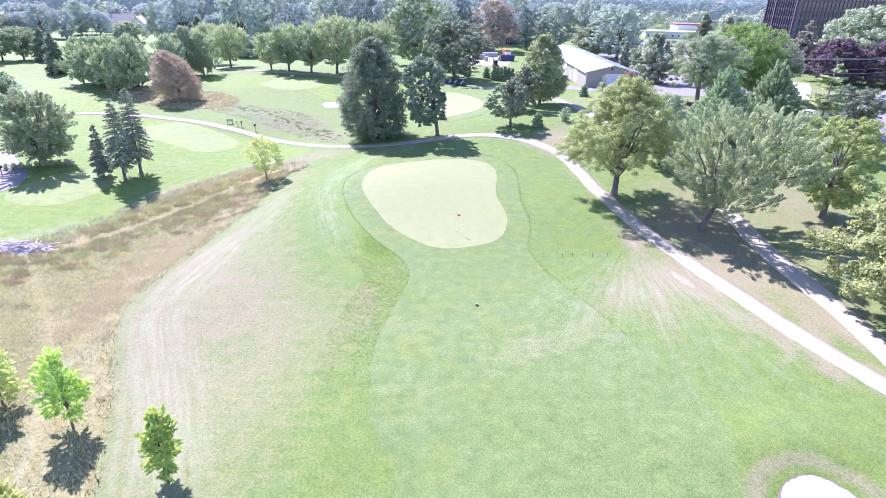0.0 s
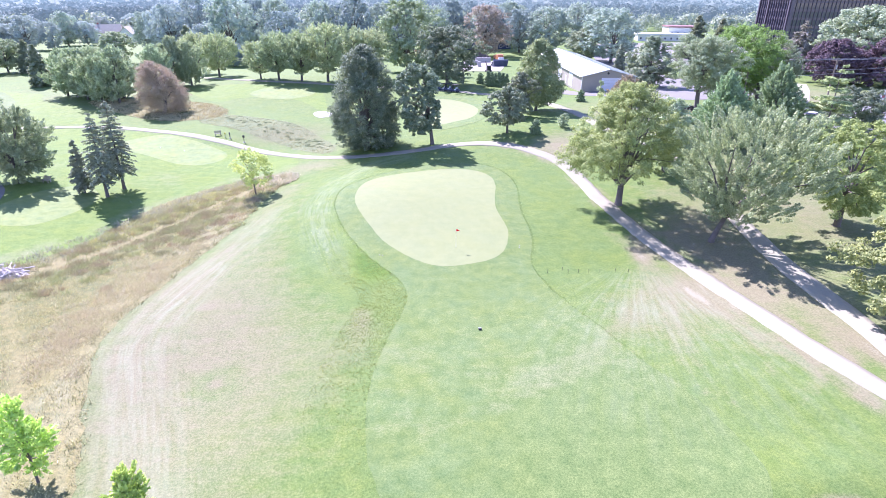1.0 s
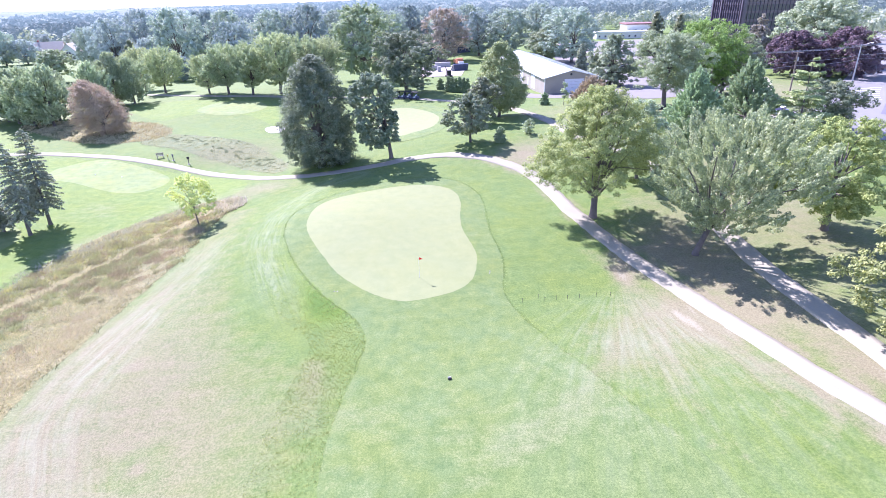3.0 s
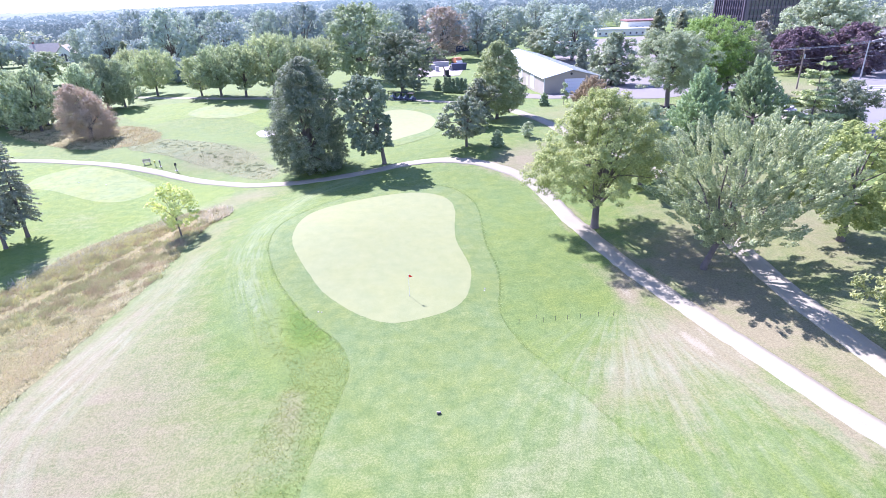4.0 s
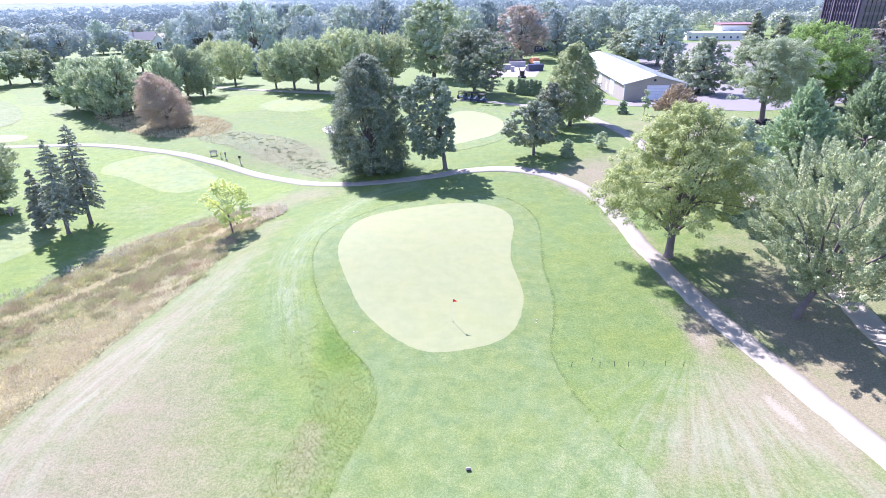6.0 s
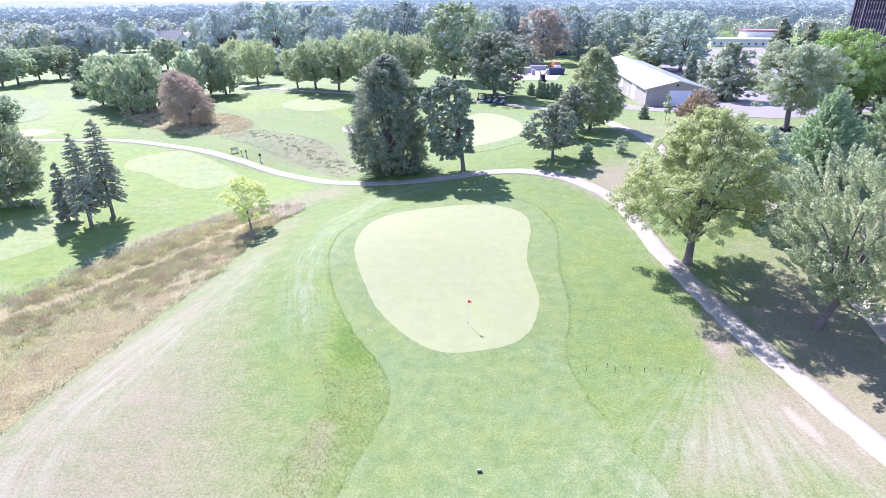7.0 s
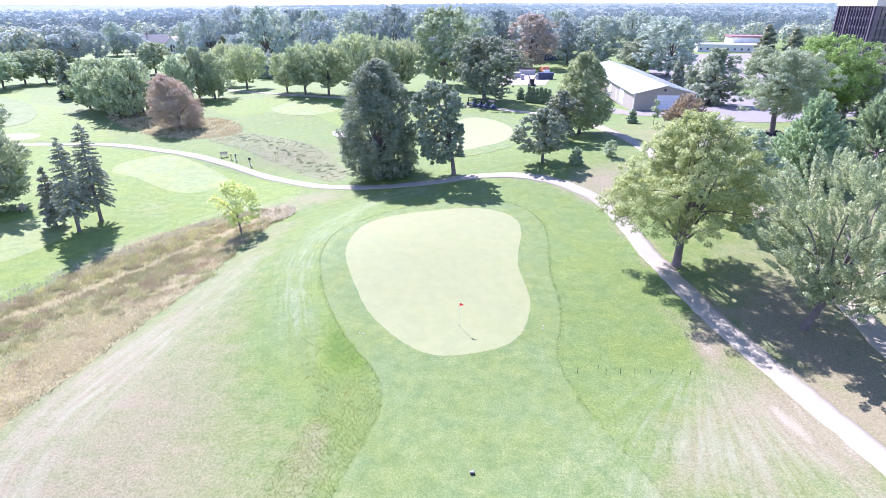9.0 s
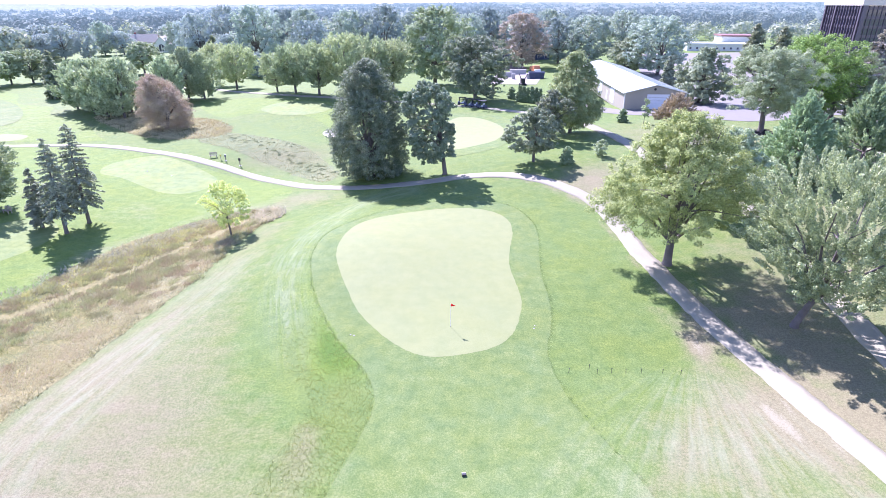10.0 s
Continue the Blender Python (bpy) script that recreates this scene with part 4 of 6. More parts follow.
plant("willow_tree", "soft pale green tree with hanging leaves", broadleaf(30, 13.2, 6.8, 0.1, "dome", 54, 28000, 0.31, 0.36, 0.27, 8, 0, 0.35), L_GREY, 60.6, 164.0, 0)
plant("ornamental_tree", "small red leaved tree in front of the barn", broadleaf(31, 5.2, 3.9, 0.12, "dome", 40, 15000, 0.2, 0.16, 0.25, 6, rise=0.5), L_RED, 42.6, 126.5, 0)
plant("white_pine_tree", "soft green white pine with layered boughs", broadleaf(32, 10.8, 5.2, 0.0, "cone", 150, 52000, 0.2, 0.26, 0.24, 9, 0, 0.0, 0.3, 0.08, 8, 0.5, 0.6), L_PINE, 47.4, 93.0, 0)
plant("white_pine_tree", "tall soft green white pine with layered boughs", broadleaf(33, 11.8, 5.6, 0.0, "cone", 150, 52000, 0.2, 0.26, 0.24, 9, 0, 0.0, 0.3, 0.08, 8, 0.5, 0.6), L_PINE, 56.0, 93.6, 40)
plant("white_pine_tree", "thin sparse pine with separate yellowish tiers", conifer(34, 13.4, 4.3, 0.06, 15, 8, 300, 0.22, 0.2, -0.05, 0.15, 0.6, 0.34), L_PINEY, 61.6, 88.6, 0)
plant("ornamental_tree", "round grey green small tree beside the road", broadleaf(35, 7.8, 5.4, 0.08, "round", 50, 26000, 0.2, 0.2, 0.26, 7), L_OAK, 75.3, 101.2, 0)
plant("purple_maple_tree", "dark purple broad maple tree beyond the road", broadleaf(36, 12.4, 9.6, 0.12, "dome", 80, 36000, 0.3, 0.4, 0.2, 7, uneven=0.6), L_PURPLE, 118.9, 172.9, 0)
plant("purple_maple_tree", "dark purple spreading maple tree on a lawn", broadleaf(37, 13.0, 10.2, 0.12, "dome", 80, 36000, 0.3, 0.4, 0.2, 7, uneven=0.6), L_PURPLE, 131.5, 168.5, 0)
plant("maple_tree", "huge pale green tree near the dark tower", broadleaf(38, 20.5, 14.0, 0.1, "round", 90, 30000, 0.48, 0.6, 0.22, 8), L_GREY, 143.0, 196.0, 0)
plant("spruce_tree", "greyish thin conifer in front of the tower", conifer(39, 16.5, 6.4, 0.1, 22, 9, 60, 0.62, 0.3, 0.2, 0.2, 0.8), leafy("needle_grey", [(0.07, 0.07, 0.062), (0.12, 0.115, 0.1), (0.16, 0.155, 0.135)], 0.25), 123.5, 199.0, 0)
for x, y, h, r, sd, lab in ((-15.0, 22.7, 5.4, 1.1, 41, "narrow young tree with bright green leaves"), (-23.3, 27.4, 6.2, 1.45, 42, "young green tree with yellow top in tall grass"), (-29.4, 29.6, 5.2, 1.5, 43, "young yellowish tree in tall native grass"), (-20.6, 18.0, 4.6, 1.6, 44, "low young tree with bright yellow leaves")):
    plant("young_tree", lab, broadleaf(sd, h, r, 0.18, "tall_egg", 40, 8000, 0.14, 0.075, 0.34, 7, rise=0.3), L_YELLOW if sd > 42 else L_YOUNG, x, y, 0, group="young trees in the native grass")

# shared shapes for the trees farther off
T_ROUND = [broadleaf(50 + k, 12, 6.2, 0.2, "round", 48, 12000, 0.36, 0.3, 0.28, 7) for k in range(3)]
T_OVAL = [broadleaf(55 + k, 12, 5.0, 0.1, "oval", 60, 12000, 0.32, 0.26, 0.25, 6, rise=0.9, uneven=0.7) for k in range(3)]
T_VASE = [broadleaf(60 + k, 12, 6.0, 0.2, "vase", 60, 12000, 0.32, 0.28, 0.25, 8, rise=0.7, uneven=0.7) for k in range(3)]
T_BIG = [broadleaf(65 + k, 20, 9.6, 0.1, "round", 110, 14000, 0.46, 0.5, 0.2, 9, uneven=0.8) for k in range(4)]
T_CON = [conifer(70 + k, 12, 3.8, 0.06, 20, 9, 46, 0.6, 0.22, 0.25, 0.1, 0.85) for k in range(2)]
for k, (x, y, h, m) in enumerate(((-101.0, 166.8, 12.0, L_MAPLE), (-90.9, 158.5, 12.8, L_SILVER), (-84.3, 153.2, 13.6, L_SILVER), (-78.8, 151.0, 13.4, L_SILVER), (-96, 163, 12.5, L_SILVER), (-88, 160, 12.5, L_MAPLE), (-81, 158, 12.5, L_SILVER), (-73.4, 173.5, 13.4, L_SILVER), (-68.5, 172.5, 12.0, L_MAPLE), (-75.4, 165.4, 11.8, L_SILVER), (-94, 170, 12, L_MAPLE))):
    plant("grove_tree", "upright leafy green tree in a grove by the fairway", T_OVAL[k % 3], m, x, y, 77 * k, h / 12, group="grove of upright trees")
plant("spruce_tree", "bluish spruce tree at the end of a grove", T_CON[0], L_BLUE, -122.2, 189.4, 0, 1.05)
plant("spruce_tree", "bluish spruce tree on the fairway slope", T_CON[1], L_BLUE, -149.3, 226.1, 0, 1.0)
plant("maple_tree", "dark rounded tree beyond the lawn", T_ROUND[0], L_OAKM, -98.2, 128.8, 0, 0.72)
plant("maple_tree", "rounded green tree behind the grove", T_ROUND[1], L_MAPLE, -131.7, 257.0, 0, 1.25, 0.84)
for k, (x, y, h) in enumerate(((-158.2, 227.7, 11.6), (-163.9, 224.2, 11.2), (-162.3, 211.8, 11.6), (-164.6, 207.5, 11.8), (-171, 203, 12), (-178, 196, 12))):
    plant("row_tree", "rounded green tree in a far row", T_ROUND[k % 3], L_MAPLE, x, y, 60 * k, h / 12 * 1.1, 0.92, group="far row of trees")
for k, (x, y, h, m) in enumerate(((-79.5, 209.1, 13.3, L_YGREEN), (-67.3, 192.6, 12.6, L_YGREEN), (-50.4, 179.4, 10.2, L_YGREEN), (-44.3, 176.4, 12.8, L_MAPLE), (-37.0, 173.5, 13.0, L_MAPLE), (-29.4, 173.2, 15.2, L_YGREEN), (-18.2, 184.0, 13.6, L_YGREEN), (-24, 181, 14.2, L_MAPLE))):
    plant("row_tree", "vase-shaped green tree in a row along the path", T_VASE[k % 3], m, x, y, 83 * k, h / 12 * 1.02, 0.98, group="row of trees along the far path")
plant("oak_tree", "dark spreading oak tree above the golf carts", broadleaf(80, 15.6, 9.3, 0.12, "round", 64, 26000, 0.36, 0.45, 0.25, 8), L_OAK, 5.2, 171.8, 0)
plant("oak_tree", "huge dark green tree behind the row", broadleaf(81, 23.2, 10.4, 0.1, "round", 110, 26000, 0.44, 0.6, 0.2, 9), L_OAKM, -7.6, 205.9, 0)
plant("oak_tree", "tall brownish oak tree behind the work yard", T_BIG[1], L_UMBER, 25.0, 264.2, 30, 1.05)
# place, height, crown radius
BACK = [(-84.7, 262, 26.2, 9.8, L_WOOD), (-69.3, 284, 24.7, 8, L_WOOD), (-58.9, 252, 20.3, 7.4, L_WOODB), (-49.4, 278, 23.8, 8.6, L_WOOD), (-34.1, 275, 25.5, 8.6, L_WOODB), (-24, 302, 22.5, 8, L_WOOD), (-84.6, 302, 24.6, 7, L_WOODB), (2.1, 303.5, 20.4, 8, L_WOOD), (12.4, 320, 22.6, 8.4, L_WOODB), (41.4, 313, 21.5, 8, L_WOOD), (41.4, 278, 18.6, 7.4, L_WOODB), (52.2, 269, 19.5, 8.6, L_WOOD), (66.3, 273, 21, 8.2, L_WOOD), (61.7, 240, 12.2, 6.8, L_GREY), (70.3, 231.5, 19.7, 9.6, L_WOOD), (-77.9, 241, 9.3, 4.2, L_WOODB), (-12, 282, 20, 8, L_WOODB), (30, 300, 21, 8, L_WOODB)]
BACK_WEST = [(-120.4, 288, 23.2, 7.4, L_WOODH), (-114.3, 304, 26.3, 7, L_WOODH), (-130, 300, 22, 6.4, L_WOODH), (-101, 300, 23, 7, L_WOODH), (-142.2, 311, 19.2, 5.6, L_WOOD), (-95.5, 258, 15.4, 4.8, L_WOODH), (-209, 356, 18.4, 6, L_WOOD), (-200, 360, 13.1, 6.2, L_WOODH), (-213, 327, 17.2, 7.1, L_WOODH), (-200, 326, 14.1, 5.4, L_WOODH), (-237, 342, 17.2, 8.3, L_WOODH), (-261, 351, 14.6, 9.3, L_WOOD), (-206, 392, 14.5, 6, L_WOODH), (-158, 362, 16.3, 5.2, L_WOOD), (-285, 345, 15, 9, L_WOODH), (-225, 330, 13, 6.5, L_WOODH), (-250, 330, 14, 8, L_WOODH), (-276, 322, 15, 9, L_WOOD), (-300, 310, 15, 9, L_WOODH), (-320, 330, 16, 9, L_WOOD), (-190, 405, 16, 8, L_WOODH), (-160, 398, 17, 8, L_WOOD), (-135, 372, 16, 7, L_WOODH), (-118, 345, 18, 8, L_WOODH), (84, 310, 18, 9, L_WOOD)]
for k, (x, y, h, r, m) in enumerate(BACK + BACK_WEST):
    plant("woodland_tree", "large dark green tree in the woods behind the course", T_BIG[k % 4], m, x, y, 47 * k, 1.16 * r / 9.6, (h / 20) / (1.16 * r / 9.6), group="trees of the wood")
plant("spruce_tree", "dark narrow spruce at the edge of the wood", T_CON[1], L_BLUE, -103.9, 263, 0, 1.15, 1.1)
plant("spruce_tree", "dark spruce tree behind the long barn", T_CON[0], L_SPRUCE, 62.8, 196.6, 0, 0.78)
for x, y, h in ((109, 246, 17), (116, 240, 16)):
    plant("spruce_tree", "tall dark spruce near the shops", T_CON[1], L_BLUE, x, y, x, h / 12)
plant("ornamental_tree", "small reddish tree in the wood's edge", T_ROUND[2], L_RED, -60, 262, 0, 0.75)
plant("ornamental_tree", "low reddish bush at the wood's edge", T_ROUND[1], L_RED, -2, 236, 0, 0.6)

# shrubs
S_CONE = conifer(90, 2.4, 0.95, 0.02, 16, 9, 22, 0.2, 0.06, 0.1, 0.02, 0.7, 0.3)
S_ROUND = broadleaf(91, 2.4, 1.2, 0.05, "round", 20, 1500, 0.16, 0.05, 0.4, 5)
S_COL = broadleaf(92, 4.2, 1.25, 0.02, "egg", 40, 4500, 0.2, 0.08, 0.42, 4)
plant("shrub", "dark conical evergreen shrub on dry grass", S_CONE, L_CEDAR, 18.3, 99.0, 0, 1.05, category="shrub")
plant("shrub", "rounded green shrub beside the path", S_ROUND, L_OAKM, 23.9, 102.5, 0, 1.0, category="shrub")
for k in range(6):
    plant("arborvitae", "dark green columnar evergreen in a hedge row", S_COL, L_CEDAR, 16.8 + 0.95 * k, 169.5 - 0.9 * k, 50 * k, 0.98 - 0.04 * (k % 3), category="shrub", group="evergreen hedge row")
plant("shrub", "small conical spruce on the lawn", S_CONE, L_CEDAR, 15.0, 174.5, 0, 1.3, category="shrub")
plant("shrub", "small conical spruce before the barn", S_CONE, L_CEDAR, 34.0, 131.5, 0, 1.1, category="shrub")
plant("shrub", "small dark evergreen under the oak", S_COL, L_SPRUCE, 10.2, 181, 0, 0.7, category="shrub")
plant("young_tree", "thin young tree in front of the barn", broadleaf(93, 4.8, 1.1, 0.3, "oval", 16, 1350, 0.172, 0.05, 0.4, 5), L_MAPLE, 37.2, 128.0, 0)


# ---- far woods: uncountable, one piece ----
def far_woods(r0, r1, n, seed, leaves, wide=58):
    g = np.random.default_rng(seed)
    out = []
    rad = r0 + (r1 - r0) * g.random(n) ** 0.75
    az = np.radians(g.uniform(-wide, wide, n))
    x, y = rad * np.sin(az), rad * np.cos(az)
    for i in range(n):
        if x[i] > 60 and rad[i] < 900 and g.random() < 0.12:
            continue
        if 60 < x[i] < 230 and y[i] < 368:
            continue
        if y[i] < 330 and abs(x[i] + 190) < 40 or (120 < x[i] < 220 and 220 < y[i] < 330):
            continue
        if -205 < x[i] < -145 and 250 < y[i] < 392 or -29.5 < math.degrees(az[i]) < -24.5 and rad[i] < 410:
            continue
        h = g.uniform(9, 16) if x[i] < 60 else g.uniform(7, 13)
        r = h * g.uniform(0.36, 0.55)
        m = leaves
        d = unit(g.normal(size=(m, 3)) + np.array([0, -0.15, 0.45]))
        lob = 1 + 0.22 * np.sin(3 * d[:, 0:1] * 3 + i) * np.sin(4 * d[:, 2:3] + 2 * i) + 0.12 * g.normal(size=(m, 1))
        p = d * lob * np.array([r, r, h * 0.42]) + np.array([x[i], y[i], hz(x[i], y[i]) + h * 0.55])
        out.append(leaf_tris(p, unit(d + 0.4 * g.normal(size=(m, 3))), r * g.uniform(0.3, 0.62, m) * (9.0 / math.sqrt(m)), g, 1.2))
    return np.vstack(out)


# These leaf tones are shifted towards blue, a little haze in the colour.
L_FAR = leafy("leaf_far_woods", [(0.06, 0.09, 0.062), (0.1, 0.135, 0.092), (0.15, 0.182, 0.126)], 0.3)
tagged(new("far_woods", quads_mesh("far_woods", far_woods(300, 520, 560, 5, 220), L_FAR)), "distant wooded land of mixed green trees", "woods", kind="stuff")


# Blue-green emission stands in for air haze; the leaves themselves give no light.
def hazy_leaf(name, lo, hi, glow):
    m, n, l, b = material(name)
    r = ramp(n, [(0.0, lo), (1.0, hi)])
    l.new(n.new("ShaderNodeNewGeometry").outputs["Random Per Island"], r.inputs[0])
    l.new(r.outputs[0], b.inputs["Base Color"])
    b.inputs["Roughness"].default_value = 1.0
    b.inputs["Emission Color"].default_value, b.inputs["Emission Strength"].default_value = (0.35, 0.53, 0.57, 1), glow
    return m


# Glow grows ring by ring, imitating haze that thickens with distance.
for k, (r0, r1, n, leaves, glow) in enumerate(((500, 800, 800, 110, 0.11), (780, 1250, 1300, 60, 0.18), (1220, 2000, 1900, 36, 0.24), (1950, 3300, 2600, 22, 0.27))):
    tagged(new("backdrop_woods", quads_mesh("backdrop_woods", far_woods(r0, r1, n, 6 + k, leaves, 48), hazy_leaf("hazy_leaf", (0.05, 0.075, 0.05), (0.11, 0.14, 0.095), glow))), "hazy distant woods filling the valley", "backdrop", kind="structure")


def hazed_country():
    m, n, l, b = material("hazed_country")
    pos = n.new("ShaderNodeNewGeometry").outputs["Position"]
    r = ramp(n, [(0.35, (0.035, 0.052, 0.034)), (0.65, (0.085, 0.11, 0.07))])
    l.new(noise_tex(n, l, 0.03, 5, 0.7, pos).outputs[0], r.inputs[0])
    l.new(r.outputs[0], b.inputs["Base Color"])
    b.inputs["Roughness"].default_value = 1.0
    # Haze over the land is put in as emission; nothing here gives light.
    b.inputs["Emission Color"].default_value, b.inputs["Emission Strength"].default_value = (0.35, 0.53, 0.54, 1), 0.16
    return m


def ridge():
    """Rolling wooded country out to the horizon."""
    g = np.random.default_rng(3)
    az, rr = np.radians(np.linspace(-70, 70, 420)), np.concatenate([np.linspace(950, 2200, 34), np.linspace(2280, 4200, 22)])
    A, R = np.meshgrid(az, rr)
    x, y = R * np.sin(A), R * np.cos(A)
    z = hills(x, y) + 4 + 7 * g.random(A.shape) + 5 * np.sin(A * 9 + R / 400) * np.clip((R - 1400) / 1000, 0, 1) + 10 * np.clip(-A / 0.6, 0, 1) * np.clip((R - 1300) / 1500, 0, 1)
    z[0] -= 20
    i = np.arange(A.size).reshape(A.shape)
    f = np.stack([i[:-1, :-1], i[:-1, 1:], i[1:, 1:], i[1:, :-1]], -1).reshape(-1, 4)
    return mesh_from("backdrop", np.column_stack([x.ravel(), y.ravel(), z.ravel()]), f.tolist(), hazed_country())


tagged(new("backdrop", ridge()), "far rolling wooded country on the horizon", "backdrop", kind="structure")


# ---- tall grass ----
def tussocks(poly, n, h0, h1, blades, seed, spread=0.25, width=0.09):
    g = np.random.default_rng(seed)
    lo, hi = poly.min(0), poly.max(0)
    p = g.uniform(lo, hi, (n * 5, 2))
    p = p[inside(p[:, 0], p[:, 1], poly)]
    p = p[line_distance(p[:, 0], p[:, 1], TRAIL) > g.uniform(0.2, 0.7, len(p))]
    p = p[line_distance(p[:, 0], p[:, 1], WASH) > g.uniform(0.3, 2.6, len(p))]
    lump = np.sin(p[:, 0] * 1.1 + 2.2 * np.sin(p[:, 1] * 0.7)) * np.sin(p[:, 1] * 0.9 + 1.7 * np.sin(p[:, 0] * 0.6))
    p = p[lump > g.uniform(-1.0, 0.6, len(p))][:n]
    m = len(p)
    den = 0.5 + 0.5 * np.sin(p[:, 0] * 0.7 + 2 * np.sin(p[:, 1] * 0.31)) * np.sin(p[:, 1] * 0.53)
    hh = (h0 + (h1 - h0) * g.random(m) * (0.4 + 0.6 * den))
    base = np.column_stack([p, hills(p[:, 0], p[:, 1])])
    res = []
    for k in range(blades):
        a = g.uniform(0, 2 * math.pi, m)
        w = np.stack([np.cos(a), np.sin(a), 0 * a], 1) * (width * g.uniform(0.5, 1.2, m))[:, None]
        off = np.column_stack([g.normal(0, spread, (m, 2)), np.zeros(m)])
        lean = np.column_stack([g.normal(0.08, 0.55, (m, 2)) * hh[:, None], hh * g.uniform(0.6, 1.1, m)])
        b = base + off
        res.append(np.stack([b - w, b + w, b + lean], 1))
    return np.vstack(res)


L_STRAW = leafy("straw_grass", [(0.080, 0.106, 0.043), (0.137, 0.145, 0.070), (0.189, 0.182, 0.106), (0.159, 0.138, 0.087), (0.100, 0.087, 0.059)], 0.3, 0.8, 0.25, 0.3, 0.75, 1.1, tone=1.25)
L_WEED = leafy("grey_weeds", [(0.07, 0.092, 0.042), (0.13, 0.15, 0.075), (0.2, 0.205, 0.115)], 0.25, 0.8, tone=1.0)
L_SCRUB = leafy("edge_scrub", [(0.076, 0.104, 0.054), (0.142, 0.162, 0.096), (0.180, 0.171, 0.144), (0.257, 0.237, 0.216)], 0.25, 0.8, 0.25, 0.3, 0.4, 1.2, tone=0.9)
tagged(new("tall_grass", quads_mesh("tall_grass", tussocks(NATIVE, 62000, 0.05, 0.34, 3, 1, 0.25, 0.035), L_STRAW)), "tall tan and rusty native grass", "grass", kind="stuff")
SCRUB = np.vstack([SCRUB_LINE + np.array([-0.9, 0.9]), (SCRUB_LINE + np.array([1.9, -2.1]))[::-1]])
tagged(new("scrub", quads_mesh("scrub", tussocks(SCRUB, 6500, 0.1, 0.6, 5, 6, 0.35, 0.05), L_SCRUB)), "grey green scrub and pale weeds along the native grass", "weeds", kind="stuff")
WEEDY = spline([(-40, 73), (-37, 78), (-32, 85), (-28, 86), (-27.5, 81), (-32, 74), (-37.5, 64), (-42, 62)])
tagged(new("weeds", quads_mesh("weeds", tussocks(WEEDY, 1500, 0.12, 0.5, 5, 7, 0.35, 0.045), leafy("yellow_weeds", [(0.11, 0.15, 0.04), (0.2, 0.23, 0.075), (0.27, 0.275, 0.12)], 0.3, 0.8, tone=0.85))), "yellow green weeds among the native grass", "weeds", kind="stuff")
RUST = np.vstack([NATIVE_EDGE[:46] - np.array([0.6, 0]), (NATIVE_EDGE[:46] - np.array([7, -1.5]) + np.random.default_rng(8).normal(0, 1.2, (46, 2)))[::-1]])
L_RUST = leafy("rusty_grass", [(0.112, 0.116, 0.066), (0.142, 0.136, 0.088), (0.152, 0.126, 0.094), (0.100, 0.084, 0.067)], 0.3, 0.8, 0.25, 0.35, 0.6, 1.0, tone=1.22)
tagged(new("tall_grass", quads_mesh("tall_grass", tussocks(RUST, 14000, 0.08, 0.42, 3, 9, 0.22, 0.032), L_RUST)), "rusty pink native grass beside the mown turf", "grass", kind="stuff")
tagged(new("tall_grass", quads_mesh("tall_grass", tussocks(NATIVE_BROWN, 5000, 0.12, 0.6, 3, 2, 0.4, 0.06), L_STRAW)), "tall rusty and yellow weeds under the tree", "grass", kind="stuff")
tagged(new("weeds", quads_mesh("weeds", tussocks(MOUND, 2600, 0.05, 0.3, 3, 3, 0.3, 0.06), L_WEED)), "grey green weeds on the mound", "weeds", kind="stuff")


# ---- things made by hand ----
def part(name, bm, mat, parent, label=""):
    """One mesh object under a thing or under a part."""
    me = bpy.data.meshes.new(name)
    bm.to_mesh(me)
    bm.free()
    me.materials.append(mat)
    ob = new(name, me)
    ob.parent = parent
    if label:
        ob["label"] = label
    return ob


def box(bm, x0, y0, z0, x1, y1, z1, bevel=0.0):
    """A block between two corners."""
    m = Matrix.Translation(((x0 + x1) / 2, (y0 + y1) / 2, (z0 + z1) / 2)) @ Matrix.Diagonal((abs(x1 - x0), abs(y1 - y0), abs(z1 - z0), 1))
    vs = bmesh.ops.create_cube(bm, size=1, matrix=m)["verts"]
    if bevel:
        es = {e for v in vs for e in v.link_edges}
        bmesh.ops.bevel(bm, geom=list(es), offset=bevel, segments=2, affect="EDGES", profile=0.6)
    return bm


def cyl(bm, p, q, r0, r1=None, seg=10):
    """A rod from p to q."""
    p, q = Vector(p), Vector(q)
    d = q - p
    m = Matrix.Translation((p + q) / 2) @ d.to_track_quat("Z", "Y").to_matrix().to_4x4()
    bmesh.ops.create_cone(bm, cap_ends=True, segments=seg, radius1=r0, radius2=r0 if r1 is None else r1, depth=d.length, matrix=m)
    return bm


def prism(bm, outline, y0, y1):
    """An outline in x and z, drawn out along y."""
    a = [bm.verts.new((x, y0, z)) for x, z in outline]
    b = [bm.verts.new((x, y1, z)) for x, z in outline]
    n = len(a)
    bm.faces.new(a)
    bm.faces.new(b[::-1])
    for i in range(n):
        bm.faces.new((a[(i + 1) % n], a[i], b[i], b[(i + 1) % n]))
    bmesh.ops.recalc_face_normals(bm, faces=bm.faces[:])
    return bm


def thing(name, label, category, x, y, turn=0.0, z=None, group=""):
    root = new(name)
    root.matrix_world = pose(x, y, hz(x, y) if z is None else z, 0, 0, turn)
    root.empty_display_size = 0.3
    return tagged(root, label, category, group)


